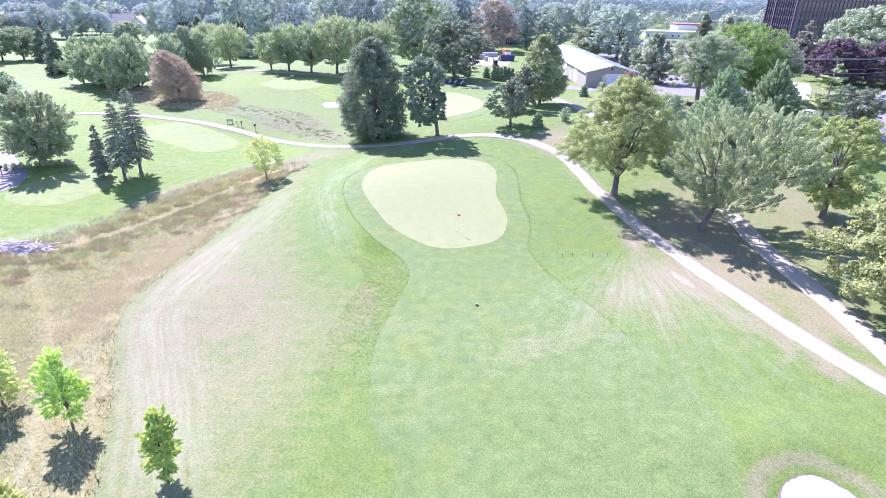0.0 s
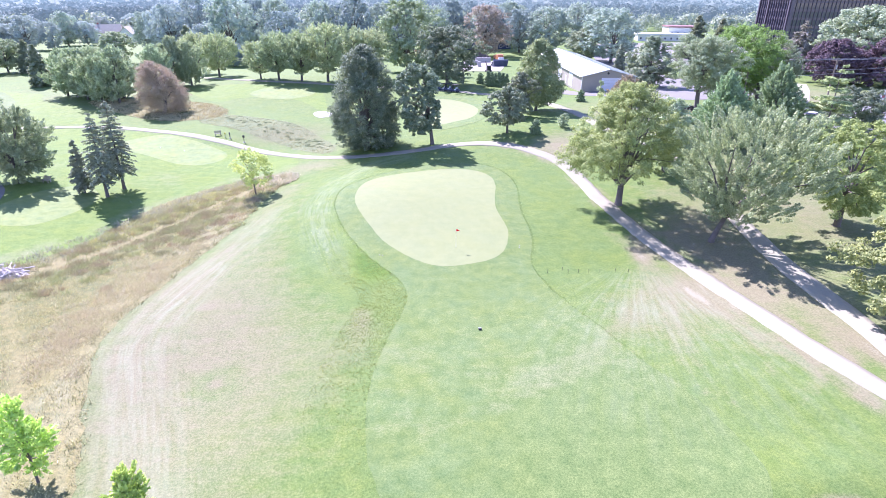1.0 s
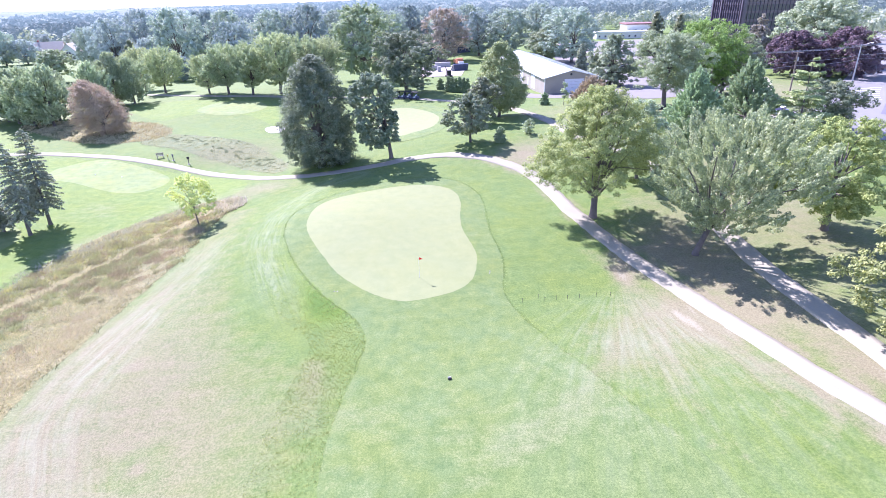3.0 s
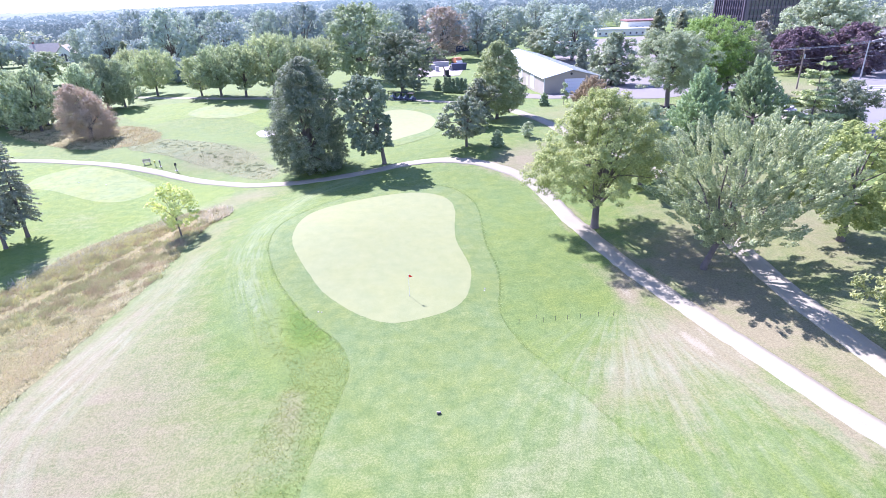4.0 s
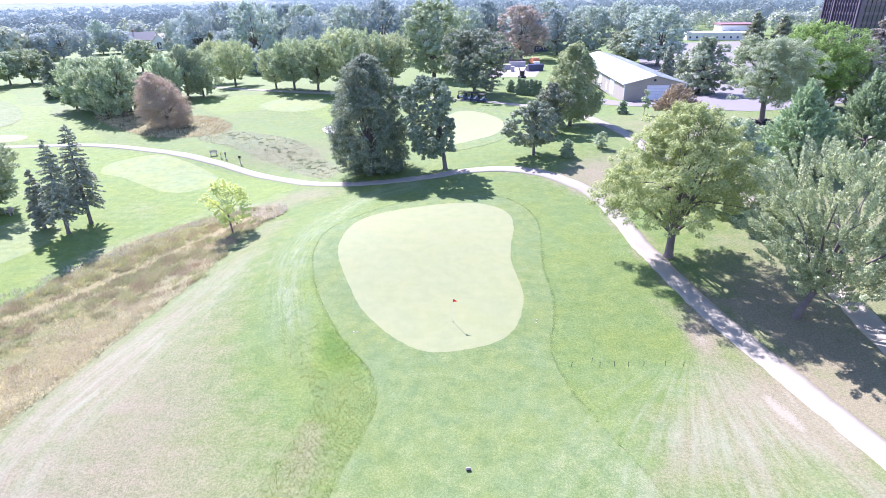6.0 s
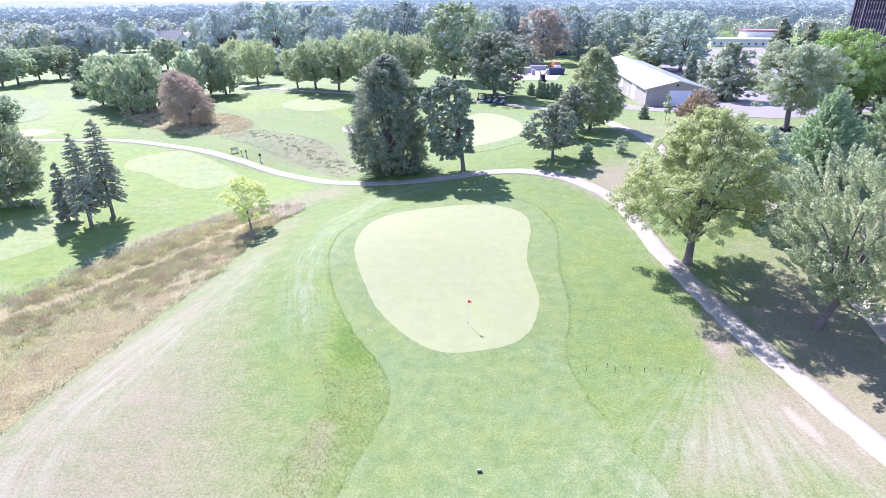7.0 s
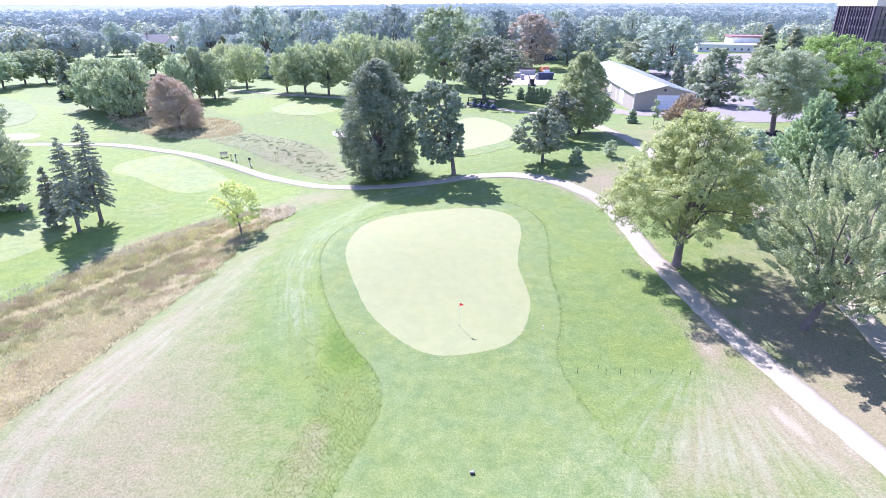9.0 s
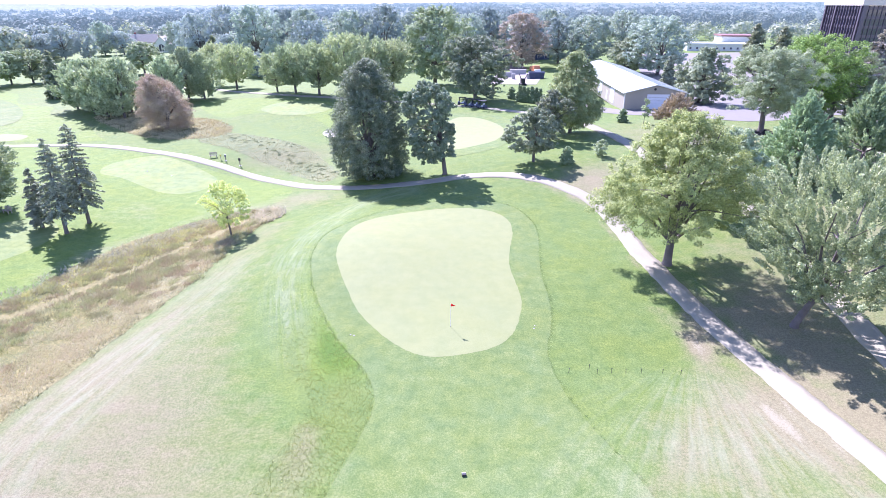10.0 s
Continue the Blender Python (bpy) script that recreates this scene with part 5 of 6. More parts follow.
M_WALL = plain("barn_siding", (0.303, 0.280, 0.224), (0.363, 0.335, 0.263), 0.8, 0.55, 0, 0.05, 0.01)
M_WALLW = plain("white_siding", (0.640, 0.650, 0.563), (0.757, 0.770, 0.669), 0.8, 0.6, 0, 0.05, 0.01)
M_ROOFW = plain("white_metal_roof", (0.601, 0.620, 0.546), (0.718, 0.740, 0.651), 0.5, 0.45, 0, 0.03, 0.01)
M_ROOFG = plain("grey_shingles", (0.194, 0.170, 0.154), (0.281, 0.260, 0.233), 2.5, 0.9, 0, 0.4, 0.02)
M_ROOFR = plain("red_roof", (0.26, 0.08, 0.07), (0.36, 0.13, 0.11), 1.0, 0.7, 0, 0.1, 0.01)
M_ROOFD = plain("dull_red_roof", (0.17, 0.085, 0.075), (0.24, 0.125, 0.105), 1.0, 0.7, 0, 0.1, 0.01)
M_DOOR = plain("white_door", (0.70, 0.71, 0.73), (0.80, 0.80, 0.82), 0.6, 0.5, 0, 0.03, 0.01)
M_DARK = plain("dark_rubber", (0.02, 0.02, 0.022), (0.045, 0.045, 0.048), 6, 0.7, 0, 0.2, 0.005)
M_WOODG = plain("weathered_wood", (0.16, 0.13, 0.10), (0.28, 0.235, 0.19), 5, 0.85, 0, 0.4, 0.01)
M_WOODP = plain("bleached_planks", (0.338, 0.293, 0.213), (0.494, 0.429, 0.325), 5, 0.85, 0, 0.3, 0.01)
M_STEEL = plain("grey_steel", (0.30, 0.31, 0.33), (0.42, 0.43, 0.45), 3, 0.45, 0.6, 0.05, 0.005)
M_WHITE = plain("white_plastic", (0.68, 0.68, 0.68), (0.80, 0.80, 0.80), 4, 0.4)
M_RED = plain("red_cloth", (0.50, 0.03, 0.03), (0.66, 0.06, 0.05), 6, 0.7, 0, 0.2, 0.004)
M_BLUE = plain("blue_paint", (0.04, 0.05, 0.10), (0.07, 0.085, 0.15), 3, 0.35)
M_ORANGE = plain("orange_paint", (0.48, 0.17, 0.08), (0.58, 0.24, 0.12), 3, 0.45)
M_YELLOW = plain("yellow_paint", (0.42, 0.42, 0.06), (0.55, 0.52, 0.10), 3, 0.5)
M_CONC = plain("concrete", (0.34, 0.33, 0.32), (0.46, 0.45, 0.43), 2, 0.9, 0, 0.3, 0.01)
M_BEIGE = plain("beige_stone_panel", (0.50, 0.44, 0.38), (0.60, 0.54, 0.47), 0.6, 0.7, 0, 0.05, 0.01)
M_BRONZE = plain("dark_bronze_metal", (0.075, 0.062, 0.08), (0.115, 0.10, 0.12), 0.8, 0.4, 0.3, 0.03, 0.01)
M_GLASS, _n, _l, _b = material("tinted_glass")
_b.inputs["Base Color"].default_value = (0.06, 0.062, 0.085, 1)
_b.inputs["Roughness"].default_value, _b.inputs["Specular IOR Level"].default_value = 0.08, 0.8


def barn():
    w, d, e, r, t = 13.6, 60.0, 3.8, 5.5, 0.2
    b = thing("barn", "long grey metal barn with a white roof", "barn", 38.6, 149.6, 0.5)
    bm = bmesh.new()
    x0, x1, dh = 5.0, 10.0, 3.5
    box(bm, 0, 0, -0.6, x0, t, e)
    box(bm, x1, 0, -0.6, w, t, e)
    box(bm, x0, 0.002, dh, x1, t - 0.002, e)
    prism(bm, [(0, e), (w, e), (w / 2, r - 0.05)], 0.003, t)
    part("wall", bm, M_WALL, b, "front gable wall of ribbed siding")
    part("wall", box(bmesh.new(), 0, t, -0.6, t, d - t, e), M_WALL, b)
    part("wall", box(bmesh.new(), w - t, t, -0.6, w, d - t, e), M_WALL, b)
    bm = box(bmesh.new(), 0, d - t, -0.6, w, d, e)
    prism(bm, [(0, e), (w, e), (w / 2, r - 0.05)], d - t, d - 0.003)
    part("wall", bm, M_WALL, b)
    for sgn in (-1, 1):
        bm = bmesh.new()
        ex = w / 2 + sgn * (w / 2 + 0.45)
        ez = e - 0.45 * (r - e) / (w / 2)
        prism(bm, [(w / 2, r), (ex, ez), (ex, ez + 0.12), (w / 2, r + 0.12)], -0.45, d + 0.4)
        for k in range(0, 66):
            yy = -0.42 + k * 0.92
            prism(bm, [(w / 2, r + 0.12), (ex, ez + 0.12), (ex, ez + 0.16), (w / 2, r + 0.16)], yy, yy + 0.05)
        part("roof", bm, M_ROOFW, b, "white standing seam metal roof")
    bm = bmesh.new()
    for k in range(5):
        box(bm, x0 + 0.05, 0.09, k * dh / 5 + 0.015, x1 - 0.05, 0.15, (k + 1) * dh / 5 - 0.015)
    part("garage_door", bm, M_DOOR, b, "white sectional garage door")
    part("trim", box(bmesh.new(), -0.03, -0.03, -0.6, 0.14, 0.14, e - 0.1), M_WALLW, b)
    part("trim", box(bmesh.new(), w - 0.14, -0.03, -0.6, w + 0.03, 0.14, e - 0.1), M_WALLW, b)
    part("vent", cyl(bmesh.new(), (w / 2 - 0.2, -0.06, 4.6), (w / 2 - 0.2, 0.05, 4.6), 0.28), M_DARK, b, "small dark gable vent")
    part("side_door", box(bmesh.new(), -0.05, 9.5, 0, 0.02, 13.5, 3.3), M_DOOR, b, "white sliding side door")
    part("side_door", box(bmesh.new(), -0.05, 16.5, 0, 0.02, 17.6, 2.1), M_DOOR, b)
    part("side_door", box(bmesh.new(), -0.05, 23, 0, 0.02, 27, 3.3), M_DOOR, b)


def house(x, y, turn, w, d, e, r, wall, roof, label, gable=0.0):
    """A house with its ridge along its front; gable: the width of a cross wing with a glazed gable."""
    b = thing("house", label, "house", x, y, turn)
    bm = box(bmesh.new(), -w / 2, 0, -1, w / 2, d, e)
    part("wall", bm, wall, b)
    for side in (-1, 1):
        bm = bmesh.new()
        vs = [bm.verts.new(p) for p in ((side * w / 2, 0, e), (side * w / 2, d, e), (side * w / 2, d / 2, r - 0.05), (side * (w / 2 - 0.2), 0, e), (side * (w / 2 - 0.2), d, e), (side * (w / 2 - 0.2), d / 2, r - 0.05))]
        for f in ((0, 1, 2), (5, 4, 3), (0, 3, 4, 1), (1, 4, 5, 2), (2, 5, 3, 0)):
            bm.faces.new([vs[k] for k in f])
        part("gable_wall", bm, wall, b)
        bm = bmesh.new()
        yo, sl = (-0.5, 0.5 * (r - e) / (d / 2)) if side < 0 else (d + 0.5, 0.5 * (r - e) / (d / 2))
        vs = [bm.verts.new(p) for p in ((-w / 2 - 0.4, yo, e - sl), (w / 2 + 0.4, yo, e - sl), (w / 2 + 0.4, d / 2, r), (-w / 2 - 0.4, d / 2, r), (-w / 2 - 0.4, yo, e - sl + 0.2), (w / 2 + 0.4, yo, e - sl + 0.2), (w / 2 + 0.4, d / 2, r + 0.2), (-w / 2 - 0.4, d / 2, r + 0.2))]
        for f in ((0, 1, 2, 3), (7, 6, 5, 4), (0, 4, 5, 1), (1, 5, 6, 2), (2, 6, 7, 3), (3, 7, 4, 0)):
            bm.faces.new([vs[k] for k in f])
        bmesh.ops.recalc_face_normals(bm, faces=bm.faces[:])
        part("roof", bm, roof, b)
    n = max(2, int(w / 3.2))
    for k in range(n):
        xx = -w / 2 + w * (k + 0.5) / n
        for zz in (0.9, 3.6) if e > 4.5 else (0.9,):
            wd = part("window", box(bmesh.new(), xx - 0.6, -0.08, zz, xx + 0.6, 0.02, zz + 1.4), M_WHITE, b)
            part("pane", box(bmesh.new(), xx - 0.5, -0.1, zz + 0.1, xx + 0.5, -0.081, zz + 1.3), M_GLASS, wd)
    if gable:
        g0, g1 = w / 2 - 0.5, w / 2 - 0.5 + gable
        gm, gr = (g0 + g1) / 2, e + 0.42 * gable
        wg = part("wing", prism(bmesh.new(), [(g0, -1), (g1, -1), (g1, e * 0.75), (gm, gr - 0.5), (g0, e * 0.75)], -4.0, d - 1), wall, b, "white gabled wing with tall windows")
        for sgn in (-1, 1):
            ex = gm + sgn * (gable / 2 + 0.4)
            part("wing_roof", prism(bmesh.new(), [(gm, gr - 0.48), (ex, e * 0.7), (ex, e * 0.7 + 0.25), (gm, gr - 0.2)], -4.5, d - 0.6), roof, wg)
        for xx, z1 in ((gm - 2.4, 3.4), (gm - 0.8, 4.6), (gm + 0.8, 4.6), (gm + 2.4, 3.4)):
            part("pane", prism(bmesh.new(), [(xx - 0.6, 0.8), (xx + 0.6, 0.8), (xx + 0.6, z1 + (0.4 if xx < gm else -0.4)), (xx - 0.6, z1 - (0.4 if xx < gm else -0.4))], -4.08, -3.99), M_GLASS, wg)
    part("chimney", box(bmesh.new(), -w * 0.28, d * 0.52, r - 1.2, -w * 0.28 + 0.8, d * 0.52 + 0.8, r + 1.1), M_ROOFR, b)


def tower():
    b = thing("office_tower", "dark bronze glass office tower with beige cornice", "office building", 162, 275, 0)
    W, D, top = 44.0, 26.0, 22.2
    part("core", box(bmesh.new(), 0, 0, -1, W, D, top), M_GLASS, b, "dark tinted glass walls")
    for k in range(7):
        bm = box(bmesh.new(), -0.12, -0.12, k * 3.55 - 0.6, W + 0.12, D + 0.12, k * 3.55 + 0.5)
        part("spandrel", bm, M_BRONZE, b)
    n_w, n_s = 13, 23
    for k in range(n_w + 1):
        yy = 0.4 + (D - 0.8) * k / n_w
        big = 0.9 if k in (0, 9, n_w) else 0.28
        part("rib", box(bmesh.new(), -0.75 if big > 0.5 else -0.5, yy - big / 2, -1, 0.05, yy + big / 2, top + 0.05), M_BRONZE, b)
    part("pier", box(bmesh.new(), -0.3, -0.8, -1, 1.2, 0.3, top + 0.1), M_BRONZE, b, "solid dark corner pier")
    for k in range(n_s + 1):
        xx = 2.4 + (W - 2.8) * k / n_s
        part("rib", box(bmesh.new(), xx - 0.12, -0.3, -1, xx + 0.12, 0.05, top + 0.05), M_BRONZE, b)
    part("cornice", box(bmesh.new(), -0.9, -0.9, top + 0.1, W + 0.9, D + 0.9, top + 3.0, 0.05), M_BEIGE, b, "beige top band")
    for k in range(13):
        yy = 5 + k * 1.35
        if k in (3, 9):
            continue
        part("sign_bar", box(bmesh.new(), -1.05, yy, top + 0.7, -0.902, yy + 0.85, top + 2.1), M_WHITE, b, "pale sign bar")


def shop(x, y, turn, w, d, h, wall, roof, label, n=5):
    b = thing("shop_building", label, "building", x, y, turn)
    part("wall", box(bmesh.new(), 0, 0, -1, w, d, h), wall, b)
    part("roof", box(bmesh.new(), -0.5, -0.5, h + 0.01, w + 0.5, d + 0.5, h + 0.7), roof, b)
    for k in range(n):
        xx = w * (k + 0.5) / n
        part("window", box(bmesh.new(), xx - w / n * 0.14, -0.08, h * 0.3, xx + w / n * 0.14, 0.05, h * 0.6), M_GLASS, b)


def utility_pole(x, y, h, lamp=False):
    p = thing("utility_pole", "grey wooden utility pole with a lamp arm" if lamp else "grey wooden utility pole with crossarm and wires", "utility pole", x, y, 23, group="poles along the road")
    part("shaft", cyl(bmesh.new(), (0, 0, -0.5), (0, 0, h), 0.2, 0.13), M_WOODG if not lamp else M_STEEL, p)
    part("crossarm", box(bmesh.new(), -0.08, -1.3, h - 0.6, 0.08, 1.3, h - 0.42), M_WOODG, p)
    for k in (-1.15, 0, 1.15):
        part("insulator", cyl(bmesh.new(), (0, k, h - 0.42), (0, k, h - 0.2), 0.07, 0.05, 8), M_STEEL, p)
    if lamp:
        bm = cyl(bmesh.new(), (0, 0, h - 0.3), (0.2, -2.0, h + 0.5), 0.05)
        part("lamp_arm", bm, M_STEEL, p)
        part("lamp_head", box(bmesh.new(), 0.08, -2.7, h + 0.42, 0.36, -1.95, h + 0.6, 0.04), M_WHITE, p)
    else:
        part("transformer", cyl(bmesh.new(), (0.38, 0, h - 2.6), (0.38, 0, h - 1.6), 0.24), M_STEEL, p)
    return p


def wires(a, b, off, drop, sag):
    """A hanging cable between two poles."""
    V, F = [], []
    p, q = np.array([a[0], a[1], hz(a[0], a[1]) + a[2] - drop]), np.array([b[0], b[1], hz(b[0], b[1]) + b[2] - drop])
    d = unit(q - p)
    side = np.array([-d[1], d[0], 0]) * off
    pts = [p + (q - p) * t + side - np.array([0, 0, sag * 4 * t * (1 - t)]) for t in np.linspace(0, 1, 13)]
    tube(V, F, pts, [0.026] * 13, 5)
    tagged(new("overhead_wire", mesh_from("overhead_wire", V, F, M_STEEL, True)), "thin grey overhead cable strung between poles", "cable", "overhead cables")


def golf_cart(x, y, turn, colour):
    c = thing("golf_cart", "small dark golf cart with canopy parked on path", "golf cart", x, y, turn, hz(x, y) + 0.05, "parked golf carts")
    bm = box(bmesh.new(), -0.55, -1.15, 0.28, 0.55, 1.15, 0.5, 0.05)
    box(bm, -0.5, -1.15, 0.5, 0.5, -0.45, 0.85, 0.05)
    prism(bm, [(-0.5, 0.5), (0.5, 0.5), (0.42, 0.85), (-0.42, 0.85)], 0.75, 1.12)
    part("body", bm, colour, c)
    part("seat", box(bmesh.new(), -0.48, -0.45, 0.5, 0.48, 0.1, 0.78, 0.05), M_WHITE, c)
    part("seat_back", box(bmesh.new(), -0.48, -0.5, 0.86, 0.48, -0.38, 1.25, 0.04), M_WHITE, c)
    part("roof", box(bmesh.new(), -0.6, -0.95, 1.82, 0.6, 0.85, 1.9, 0.03), M_DARK, c, "dark canopy")
    for sx in (-0.5, 0.5):
        for sy, sz in ((-0.85, 0.86), (0.78, 0.86)):
            part("post", cyl(bmesh.new(), (sx, sy, sz - 0.1), (sx, sy * 0.95, 1.83), 0.025, None, 6), M_DARK, c)
        for sy in (-0.78, 0.8):
            part("wheel", cyl(bmesh.new(), (sx * 0.95, sy, 0.23), (sx * 1.22, sy, 0.23), 0.23, None, 14), M_DARK, c)
    part("windshield", box(bmesh.new(), -0.46, 0.775, 0.87, 0.46, 0.79, 1.8), M_GLASS, c)


def car(x, y, turn, paint, label):
    c = thing("car", label, "car", x, y, turn, hz(x, y) + 0.08)
    bm = prism(bmesh.new(), [(-2.2, 0.3), (2.2, 0.3), (2.25, 0.7), (1.3, 0.9), (-2.1, 0.95), (-2.25, 0.7)], -0.88, 0.88)
    bmesh.ops.bevel(bm, geom=bm.edges[:], offset=0.07, segments=2, affect="EDGES")
    part("body", bm, paint, c)
    bm = prism(bmesh.new(), [(-1.8, 0.93), (1.2, 0.93), (0.5, 1.42), (-1.3, 1.45)], -0.74, 0.74)
    bmesh.ops.bevel(bm, geom=bm.edges[:], offset=0.06, segments=2, affect="EDGES")
    part("cabin", bm, M_GLASS, c, "dark glazed cabin")
    part("roof_panel", box(bmesh.new(), -1.25, -0.7, 1.43, 0.45, 0.7, 1.48, 0.02), paint, c)
    for sx in (-1.4, 1.4):
        for sy in (-0.9, 0.72):
            part("wheel", cyl(bmesh.new(), (sx, sy, 0.32), (sx, sy + 0.18, 0.32), 0.32, None, 16), M_DARK, c)
    for sy in (-0.6, 0.6):
        part("headlight", box(bmesh.new(), 2.2, sy - 0.18, 0.6, 2.27, sy + 0.18, 0.74, 0.02), M_WHITE, c)


def bench(x, y, turn, label):
    b = thing("bench", label, "bench", x, y, turn)
    for k in range(4):
        part("slat", box(bmesh.new(), -0.66, -0.24 + k * 0.13, 0.43, 0.66, -0.13 + k * 0.13, 0.47, 0.008), M_WOODP, b)
    for k in range(3):
        part("slat", box(bmesh.new(), -0.66, 0.28 + k * 0.03, 0.55 + k * 0.14, 0.66, 0.32 + k * 0.03, 0.66 + k * 0.14, 0.008), M_WOODP, b)
    for sx in (-0.5, 0.5):
        part("leg", box(bmesh.new(), sx - 0.05, -0.22, -0.05, sx + 0.05, -0.14, 0.43), M_WOODP, b)
        part("leg", box(bmesh.new(), sx - 0.05, 0.22, -0.05, sx + 0.05, 0.3, 0.95), M_WOODP, b)


barn()
tower()
M_ROOFP = plain("pinkish_shingles", (0.330, 0.300, 0.233), (0.427, 0.395, 0.308), 2.5, 0.9, 0, 0.3, 0.02)
house(-198, 377, 12, 17, 10, 6.0, 10.2, M_WALLW, M_ROOFP, "white two storey house with pale roof and glazed gable", 8.5)
house(-172, 386, -14, 12, 9, 4.6, 8.4, M_WALLW, M_ROOFP, "white house with steep pale roof among trees")
house(-245, 369, 10, 10, 10, 3.2, 6.0, M_WALLW, M_ROOFR, "small pale house with reddish roof")
house(27, 297, 0, 26, 12, 4.5, 7.5, M_BLUE, M_ROOFG, "dark blue house behind tall oaks")
shop(118, 342, -8, 30, 11, 3.2, M_WALLW, M_ROOFW, "low white commercial building with flat roof", 9)
shop(139, 352, -8, 18, 16, 6.6, M_WALLW, M_ROOFD, "shop building with dull red roof", 5)
shop(250, 560, 10, 60, 20, 4, M_CONC, M_ROOFW, "far low grey warehouse among trees", 8)
shop(150, 620, -5, 50, 20, 6, M_CONC, M_ROOFG, "far low brown warehouse among trees", 8)
shop(330, 700, 8, 70, 25, 4, M_CONC, M_ROOFW, "far long grey industrial building", 9)
POLES = [(72.5, 134.5, 9.6), (99.9, 145.5, 9.6), (124.8, 156.2, 9.6), (152, 167.8, 9.6)]
for k, (x, y, h) in enumerate(POLES):
    utility_pole(x, y, h, k == 2)
for p, q in zip(POLES[:-1], POLES[1:]):
    for off, drop, sag in ((-1.15, 0.2, 0.25), (0, 0.2, 0.3), (1.15, 0.2, 0.25), (0.15, 2.6, 0.4), (0.15, 3.6, 0.5)):
        wires(p, q, off, drop, sag)
for k, (x, y, a) in enumerate(((3.8, 160.9, 70), (6.9, 158.2, 60), (2.0, 163.2, 80), (5.2, 160.0, 66))):
    golf_cart(x, y, a, M_BLUE)
car(74.5, 111.6, 40, M_WHITE, "white car parked under the pines")
car(152.9, 187.0, 45, M_RED, "red car on the far lawn drive")
bench(-59.5, 88.0, -20, "weathered wooden bench on grass beneath a maple")
bench(-42.6, 116.8, 25, "weathered wooden bench beside the cart path")


def work_yard():
    e = thing("excavator", "dark compact excavator with two raised arms", "excavator", 20.6, 206.5, 20)
    part("tracks", box(bmesh.new(), -0.9, -1.1, 0, 0.9, 1.1, 0.55, 0.1), M_DARK, e)
    part("cab", box(bmesh.new(), -0.6, -0.6, 0.56, 0.6, 0.7, 2.1, 0.08), M_DARK, e)
    for s in (-1, 1):
        part("arm", cyl(bmesh.new(), (s * 0.5, 0, 1.6), (s * 1.5, -0.3, 3.6), 0.16, 0.1, 8), M_DARK, e)
    t = thing("work_truck", "orange work truck with a pale hood", "truck", 28.6, 243.5, 10)
    part("cab", box(bmesh.new(), -1.2, -1, 0.6, 1.2, 1.2, 2.6, 0.15), M_ORANGE, t)
    part("bed", box(bmesh.new(), -1.2, 1.3, 0.6, 1.2, 5.0, 2.0, 0.05), M_ORANGE, t)
    part("hood", box(bmesh.new(), -1.1, -2.4, 0.6, 1.1, -1.02, 1.5, 0.12), M_WHITE, t)
    for sx in (-1.25, 1.0):
        for sy in (-1.6, 3.4):
            part("wheel", cyl(bmesh.new(), (sx, sy, 0.5), (sx + 0.25, sy, 0.5), 0.5, None, 14), M_DARK, t)
    d = thing("waste_container", "dark blue steel waste container", "container", 26.8, 225.5, 5)
    part("shell", prism(bmesh.new(), [(-2.4, 0), (2.4, 0), (2.8, 2.2), (-2.8, 2.2)], -1.1, 1.1), M_BLUE, d)
    for k in range(4):
        part("stiffener", box(bmesh.new(), -2.2 + 1.4 * k, -1.2, 0.1, -2.0 + 1.4 * k, -1.101, 2.1), M_BLUE, d)
    for x, y, w in ((16.2, 231.1, 5.0), (18.8, 224.6, 1.2), (24.0, 224.9, 1.2), (21.5, 240, 6.0)):
        c = thing("concrete_block", "pale concrete block standing in the yard", "concrete block", x, y, 3, group="yard blocks")
        part("block", box(bmesh.new(), -w / 2, -0.5, 0, w / 2, 0.5, 1.6, 0.06), M_CONC, c)
        part("cap", box(bmesh.new(), -w / 2 - 0.05, -0.55, 1.602, w / 2 + 0.05, 0.55, 1.75, 0.03), M_CONC, c)


def heap(name, x, y, rx, ry, h, mat, label, category, seed, twigs=0):
    g = np.random.default_rng(seed)
    V, F = [], []
    n, m = 26, 9
    for j in range(m + 1):
        for i in range(n):
            a, r = 2 * math.pi * i / n, 1 - j / m
            q = np.array([x + rx * r * math.cos(a) * g.uniform(0.9, 1.1), y + ry * r * math.sin(a) * g.uniform(0.9, 1.1)])
            V.append((q[0], q[1], hz(*q) - 0.05 + h * (1 - r ** 1.6) * g.uniform(0.7, 1.25)))
    for j in range(m):
        for i in range(n):
            a, b = j * n + i, j * n + (i + 1) % n
            F.append((a, b, b + n, a + n))
    for k in range(twigs):
        a, r = g.uniform(0, 6.28), g.random() ** 0.5
        p = np.array([x + rx * r * math.cos(a), y + ry * r * math.sin(a), 0])
        p[2] = hz(p[0], p[1]) + h * (1 - r ** 1.6) * 0.8
        tube(V, F, [p - g.normal(0, 0.6, 3) * np.array([1, 1, 0.3]), p + np.array([0, 0, 0.25]), p + g.normal(0, 0.8, 3) * np.array([1, 1, 0.3]) + np.array([0, 0, 0.2])], [0.08, 0.07, 0.03], 5)
    tagged(new(name, mesh_from(name, V, F, mat)), label, category, kind="stuff")


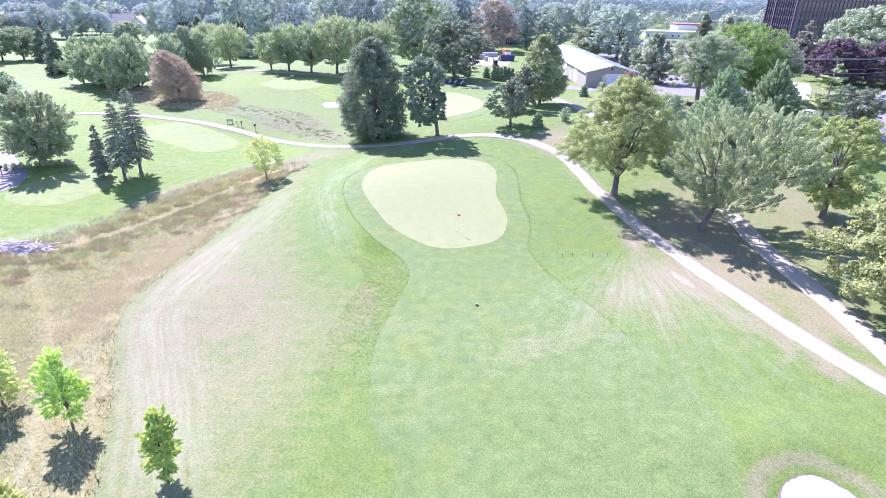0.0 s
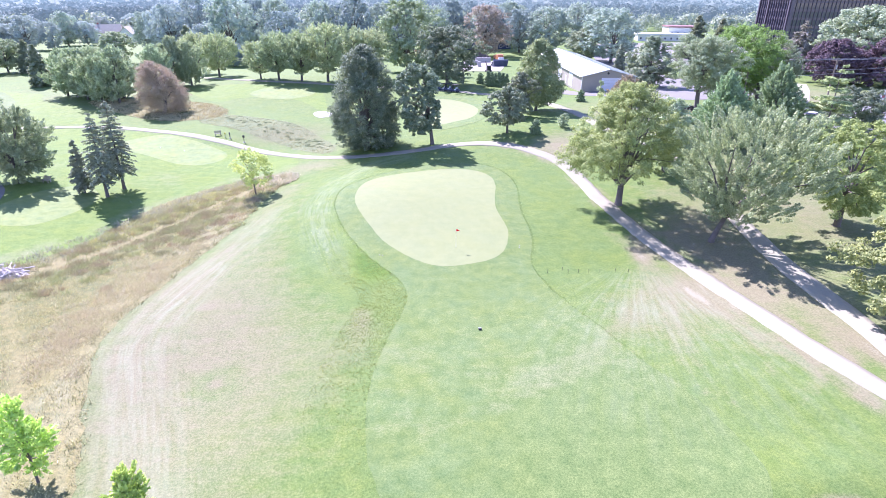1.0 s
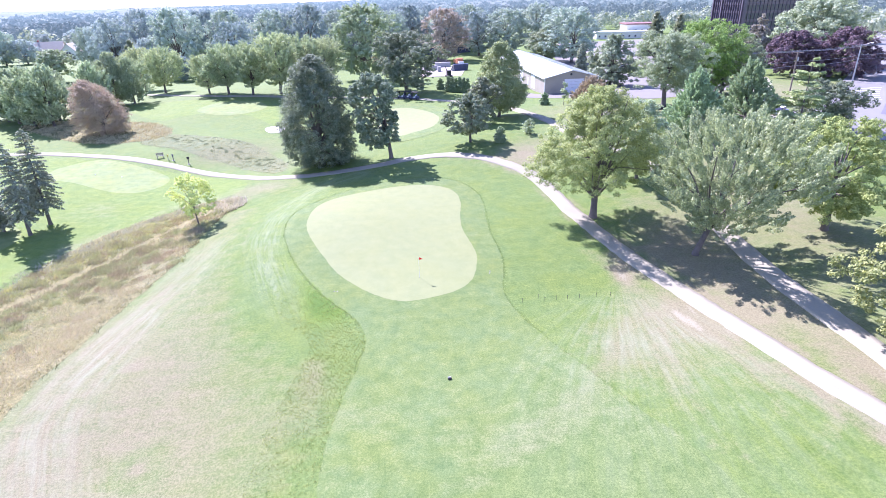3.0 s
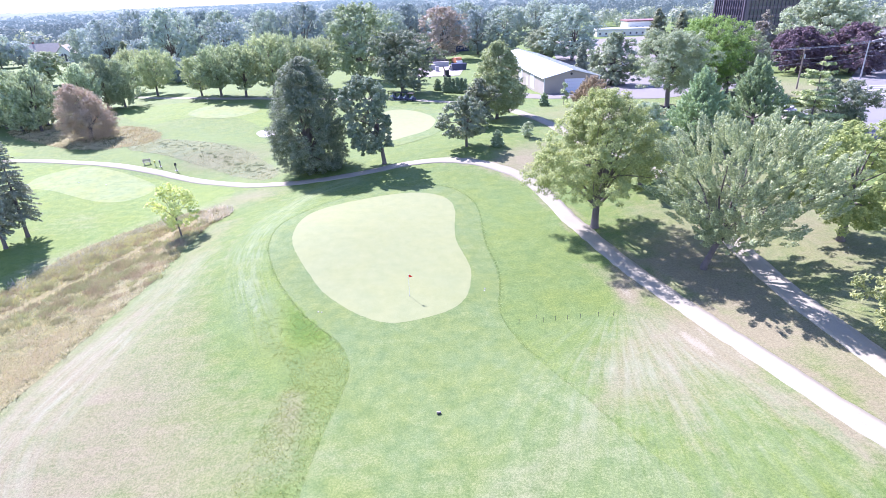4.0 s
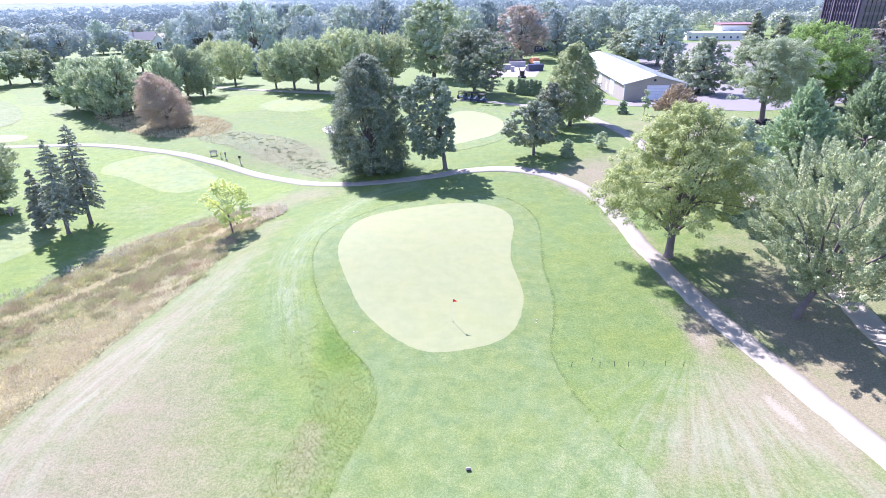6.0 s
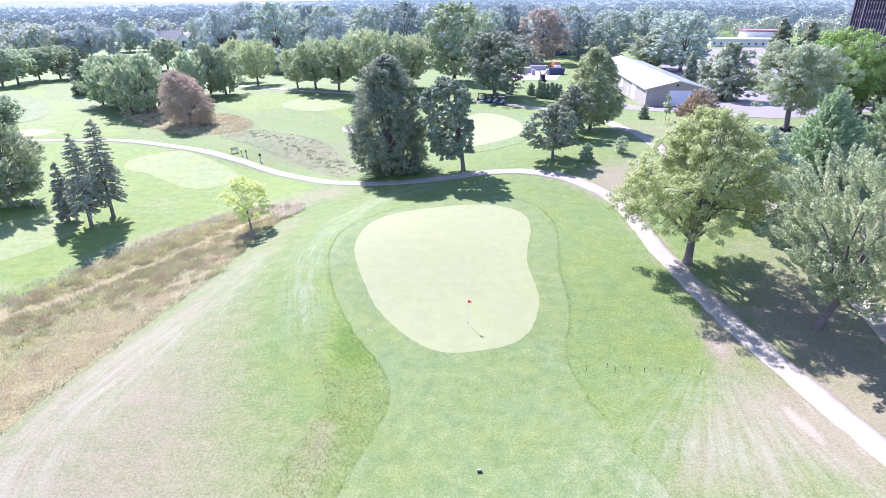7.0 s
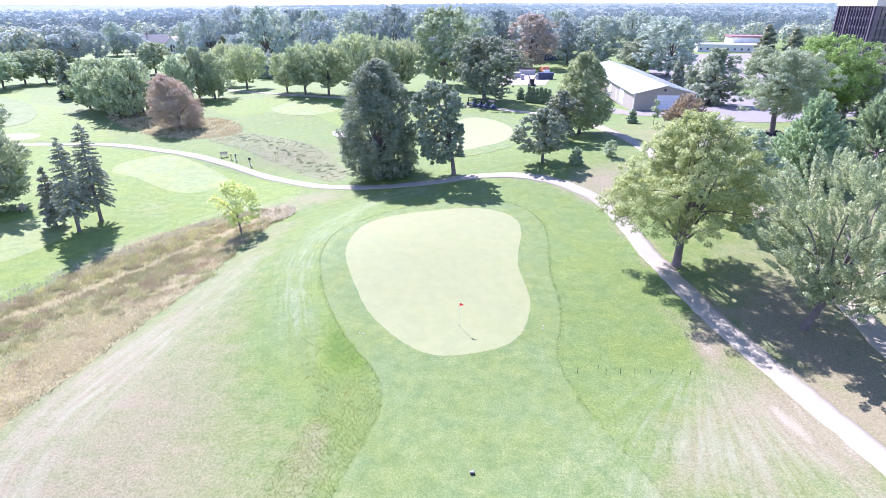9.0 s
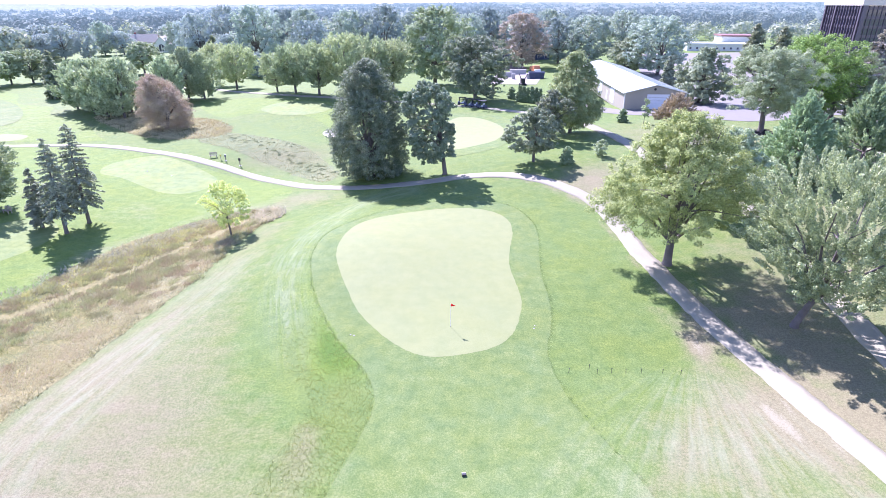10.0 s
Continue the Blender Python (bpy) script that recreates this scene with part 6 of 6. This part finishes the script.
work_yard()
heap("brush_heap", 20.5, 257, 6.0, 3.5, 2.4, M_DIRT, "brown heap of earth and brush", "brush pile", 3, 60)
heap("mulch_pile", 54.2, 117.4, 2.4, 1.5, 0.7, M_DARK, "dark brush heap around the oak's foot", "brush pile", 4, 50)
heap("brush_heap", -47.2, 57.0, 4.5, 1.4, 0.6, plain("bleached_wood", (0.38, 0.34, 0.30), (0.52, 0.48, 0.44), 4, 0.9, 0, 0.4, 0.02), "bleached heap of dead wood in native grass", "brush pile", 6, 70)


# ---- small things on the course ----
def flagstick():
    x, y = 2.85, 57.3
    f = thing("flagstick", "white flagstick with a small red flag", "flagstick", x, y, 0, hz(x, y) + 0.018)
    part("pole", cyl(bmesh.new(), (0, 0, -0.1), (0, 0, 2.13), 0.014, 0.008, 8), M_WHITE, f)
    bm = bmesh.new()
    rows = []
    for i in range(9):
        u = i / 8
        rows.append([bm.verts.new((0.02 + 0.36 * u, 0.05 * math.sin(u * 7), 2.10 - 0.14 * u + (0.0 if k else -0.26 * (1 - u) - 0.02))) for k in (1, 0)])
    for a, b in zip(rows[:-1], rows[1:]):
        bm.faces.new((a[0], b[0], b[1], a[1]))
    bmesh.ops.solidify(bm, geom=bm.faces[:], thickness=0.006)
    part("flag", bm, M_RED, f, "red pennant")
    part("cup", cyl(bmesh.new(), (0, 0, -0.1), (0, 0, 0.004), 0.054, None, 16), M_DARK, f)


def stake(x, y, k):
    s = thing("rope_stake", "thin dark metal stake in the rough grass", "stake", x, y, 37 * k, group="row of stakes in the rough")
    part("rod", cyl(bmesh.new(), (0, 0, -0.1), (0.03, 0.02, 0.38), 0.018, 0.014, 7), M_DARK, s)
    part("eyelet", cyl(bmesh.new(), (0.03, -0.03, 0.38), (0.03, 0.05, 0.38), 0.028, None, 8), M_DARK, s)


flagstick()
for k, (x, y) in enumerate(((11.7, 51.9), (13.3, 52.5), (13.8, 52.0), (14.9, 52.2), (15.95, 52.25), (17.1, 52.4), (18.7, 52.55), (20.0, 52.5))):
    stake(x, y, k)
mk = thing("yardage_marker", "small black plastic marker box on the fairway", "marker", 4.2, 41.8, 8, hz(4.2, 41.8) + 0.012)
part("base", box(bmesh.new(), -0.13, -0.08, -0.02, 0.13, 0.08, 0.13, 0.02), M_DARK, mk)
part("lid", box(bmesh.new(), -0.13, 0.03, 0.132, 0.11, 0.085, 0.15, 0.006), M_STEEL, mk, "pale lid")
for x, y in ((-5.2, 56.0), (-4.9, 55.9), (9.8, 57.9), (9.7, 57.5)):
    sp = thing("sprinkler_head", "small round pale sprinkler head in the collar", "sprinkler", x, y, 0, hz(x, y) + 0.012, "sprinkler heads")
    part("cap", cyl(bmesh.new(), (0, 0, -0.05), (0, 0, 0.03), 0.06, 0.055, 14), M_CONC, sp)
    part("rim", cyl(bmesh.new(), (0, 0, -0.05), (0, 0, 0.015), 0.075, None, 14), M_DARK, sp)
for x, y in ((-50.7, 108.5), (-45.6, 106.8)):
    tm = thing("tee_marker", "small white tee marker on the teeing ground", "tee marker", x, y, 0, hz(x, y) + 0.022, "tee markers")
    bm = bmesh.new()
    bmesh.ops.create_uvsphere(bm, u_segments=12, v_segments=8, radius=0.07, matrix=Matrix.Translation((0, 0, 0.06)))
    part("ball", bm, M_WHITE, tm)
    part("spike", cyl(bmesh.new(), (0, 0, -0.12), (0, 0, 0.0), 0.01, 0.02, 6), M_STEEL, tm)


def post_sign(x, y, turn, label, head, top, colour):
    s = thing("tee_sign", label, "sign", x, y, turn)
    part("post", box(bmesh.new(), -0.06, -0.06, -0.2, 0.06, 0.06, top), M_WOODG, s)
    part("panel", box(bmesh.new(), -head, -0.12, top - 0.25, head, -0.062, top + 0.2, 0.02), colour, s)
    part("foot", box(bmesh.new(), -0.2, -0.2, -0.1, 0.2, 0.2, 0.06, 0.02), M_CONC, s)


post_sign(-36.5, 113.5, 15, "dark tee sign on a wooden post", 0.2, 1.2, M_DARK)
post_sign(-39.8, 115.4, 10, "blue and yellow tee post beside the bench", 0.13, 1.0, M_BLUE)
post_sign(-66.2, 82.6, 60, "dark post sign on the paved area", 0.25, 1.3, M_DARK)
post_sign(-68.2, 81.6, 60, "grey board sign on the paved area", 0.5, 1.2, M_STEEL)
wb = thing("ball_washer", "yellow ball washer on a short stand", "ball washer", -40.9, 115.9, 0)
part("stand", cyl(bmesh.new(), (0, 0, -0.1), (0, 0, 0.6), 0.05), M_STEEL, wb)
part("drum", cyl(bmesh.new(), (0, 0, 0.6), (0, 0, 1.0), 0.16, 0.12), M_YELLOW, wb)
rs = thing("road_sign", "low white sign board beside the street", "sign", 111.0, 141.5, 30)
part("panel", box(bmesh.new(), -1.3, -0.1, 0.6, 1.3, 0.1, 2.0, 0.04), M_WHITE, rs)
part("bar", box(bmesh.new(), -0.9, -0.13, 0.9, 0.9, -0.101, 1.6), M_ROOFR, rs, "dark sign bar")
for sx in (-1, 1):
    part("leg", box(bmesh.new(), sx - 0.08, -0.08, -0.2, sx + 0.08, 0.08, 0.6), M_CONC, rs)
for k in range(7):
    p, q = np.array([101.5 + 2.2 * k, 127.0 + 3.0 * k]), np.array([112.5 + 2.0 * k, 130.0 + 2.6 * k])
    d = unit(q - p)
    s = np.array([-d[1], d[0]]) * 0.3
    V = [(*c, hz(*c) + 0.085) for c in (p - s, q - s, q + s, p + s)]
    tagged(new("road_marking", mesh_from("road_marking", V, [(0, 1, 2, 3)], M_PAINT)), "white painted crossing stripe", "road marking", kind="structure")

# weeds: pale leafy ones beside the young yellow tree, taller clumps in the native grass, a low hedge
def ring(x, y, rx, ry, n=14):
    return np.array([(x + rx * math.cos(6.283 * k / n), y + ry * math.sin(6.283 * k / n)) for k in range(n)])


tagged(new("weeds", quads_mesh("weeds", tussocks(ring(-22.6, 87.0, 2.0, 2.8), 170, 0.3, 0.95, 6, 21, 0.2, 0.10), leafy("pale_weeds", [(0.11, 0.14, 0.07), (0.20, 0.22, 0.14), (0.34, 0.34, 0.26)], 0.4, 0.8, tone=0.8))), "patch of tall pale leafy weeds", "weeds", kind="stuff")
KINDS = [("taller rusty weed clumps", leafy("rusty_weeds", [(0.099, 0.088, 0.061), (0.149, 0.125, 0.082), (0.197, 0.172, 0.110)], 0.3, 0.8)), ("olive and yellow weed clumps", leafy("olive_weeds", [(0.066, 0.090, 0.037), (0.114, 0.140, 0.058), (0.180, 0.195, 0.095)], 0.3, 0.8)), ("dull grey green weed clumps", leafy("dark_weeds", [(0.061, 0.069, 0.033), (0.094, 0.105, 0.050), (0.137, 0.143, 0.075)], 0.3, 0.8))]
for j, (lab, mat) in enumerate(KINDS):
    CL = []
    for k in range(170):
        t0 = rng.random() ** 0.8
        x, y = -50 + 27 * t0 + rng.normal(1, 4), 50 + 36 * t0 + rng.normal(-1, 4)
        if inside(np.array([x]), np.array([y]), NATIVE)[0]:
            a, b = rng.uniform(0.2, 1.1, 2)
            CL.append(tussocks(ring(x, y, a, b), int(70 * a * b + 12), 0.2, 0.65, 4, 1000 * j + k, 0.2, 0.032))
    tagged(new("tall_grass", quads_mesh("tall_grass", np.vstack(CL), mat)), lab, "grass", kind="stuff")
CL = []
for k in range(70):
    t0 = rng.random()
    x, y = -44 + 25 * t0 + rng.normal(0, 1.2), 130 - 23 * t0 ** 1.2 + rng.normal(0, 1.5)
    if inside(np.array([x]), np.array([y]), MOUND)[0]:
        CL.append(tussocks(ring(x, y, 0.28, 0.25), 10, 0.12, 0.4, 4, 5000 + k, 0.15, 0.05))
tagged(new("weeds", quads_mesh("weeds", np.vstack(CL), leafy("mound_weeds", [(0.047, 0.074, 0.041), (0.081, 0.115, 0.061), (0.135, 0.162, 0.095)], 0.3, 0.8))), "dark weed clumps along the mound", "weeds", kind="stuff")
for k in range(9):
    plant("shrub", "low green hedge shrub under the maple", S_ROUND, L_MAPLE, -67.5 + 0.95 * k, 85.4 + 0.42 * k, 33 * k, 0.42, 0.9, "shrub", "low hedge")


EDGE_BAND = np.vstack([NATIVE_EDGE + np.array([0.15, 0]), (NATIVE_EDGE - np.array([0.9, 0]))[::-1]])
tagged(new("tall_grass", quads_mesh("tall_grass", tussocks(EDGE_BAND, 1600, 0.12, 0.6, 3, 41, 0.14, 0.05), leafy("edge_weeds", [(0.07, 0.085, 0.035), (0.13, 0.13, 0.07), (0.22, 0.19, 0.13)], 0.3, 0.8, tone=0.95))), "darker long grass along the mown edge", "grass", kind="stuff")


# ---- longer grass along the mown edges ----
def rough_band(seed, rim):
    """Blades of longer turf: a dense rim just outside the cut, or a looser mottled strip."""
    g = np.random.default_rng(seed)
    n = 150000 if rim else 80000
    p = np.column_stack([g.uniform(-14, 16, n), g.uniform(24, 88, n)])
    d = line_distance(p[:, 0], p[:, 1], np.vstack([FAIRWAY, FAIRWAY[:1]]))
    chance = 0.6 * np.exp(-(d / 0.2) ** 2) * np.clip((p[:, 1] - 30) / 25, 0, 1) if rim else 1.0 * (d < 4.5) * bump2(p[:, 0], p[:, 1], -5.5, 45, 6, 10) * (p[:, 0] < 0)
    p = p[~inside(p[:, 0], p[:, 1], FAIRWAY) & (g.random(n) < chance)]
    m = len(p)
    hh = g.uniform(0.03, 0.1 if rim else 0.08, m)
    base = np.column_stack([p, hills(p[:, 0], p[:, 1])])
    res = []
    for k in range(3):
        a = g.uniform(0, 6.283, m)
        w = np.stack([np.cos(a), np.sin(a), 0 * a], 1) * g.uniform(0.012, 0.035, (m, 1))
        ln = np.column_stack([g.normal(0, 0.5, (m, 2)) * hh[:, None], hh])
        q = base + np.column_stack([g.normal(0, 0.07, (m, 2)), np.zeros(m)])
        res.append(np.stack([q - w, q + w, q + ln * 0.7 + w * 0.7, q + ln], 1))
    return np.vstack(res)


tagged(new("rough_grass", quads_mesh("rough_grass", rough_band(31, False), leafy("rough_blades", [(0.07, 0.115, 0.028), (0.14, 0.2, 0.045), (0.23, 0.28, 0.08), (0.31, 0.32, 0.16)], 0.3, 0.7, 0.25, 0.7, 0.4, 1.0, tone=0.64))), "longer mottled grass beside the mown edge", "grass", kind="stuff")
tagged(new("rough_grass", quads_mesh("rough_grass", rough_band(32, True), leafy("rim_blades", [(0.045, 0.08, 0.028), (0.075, 0.12, 0.04), (0.12, 0.165, 0.06)], 0.3, 0.7, tone=0.95))), "dark rim of uncut grass along the collar", "grass", kind="stuff")
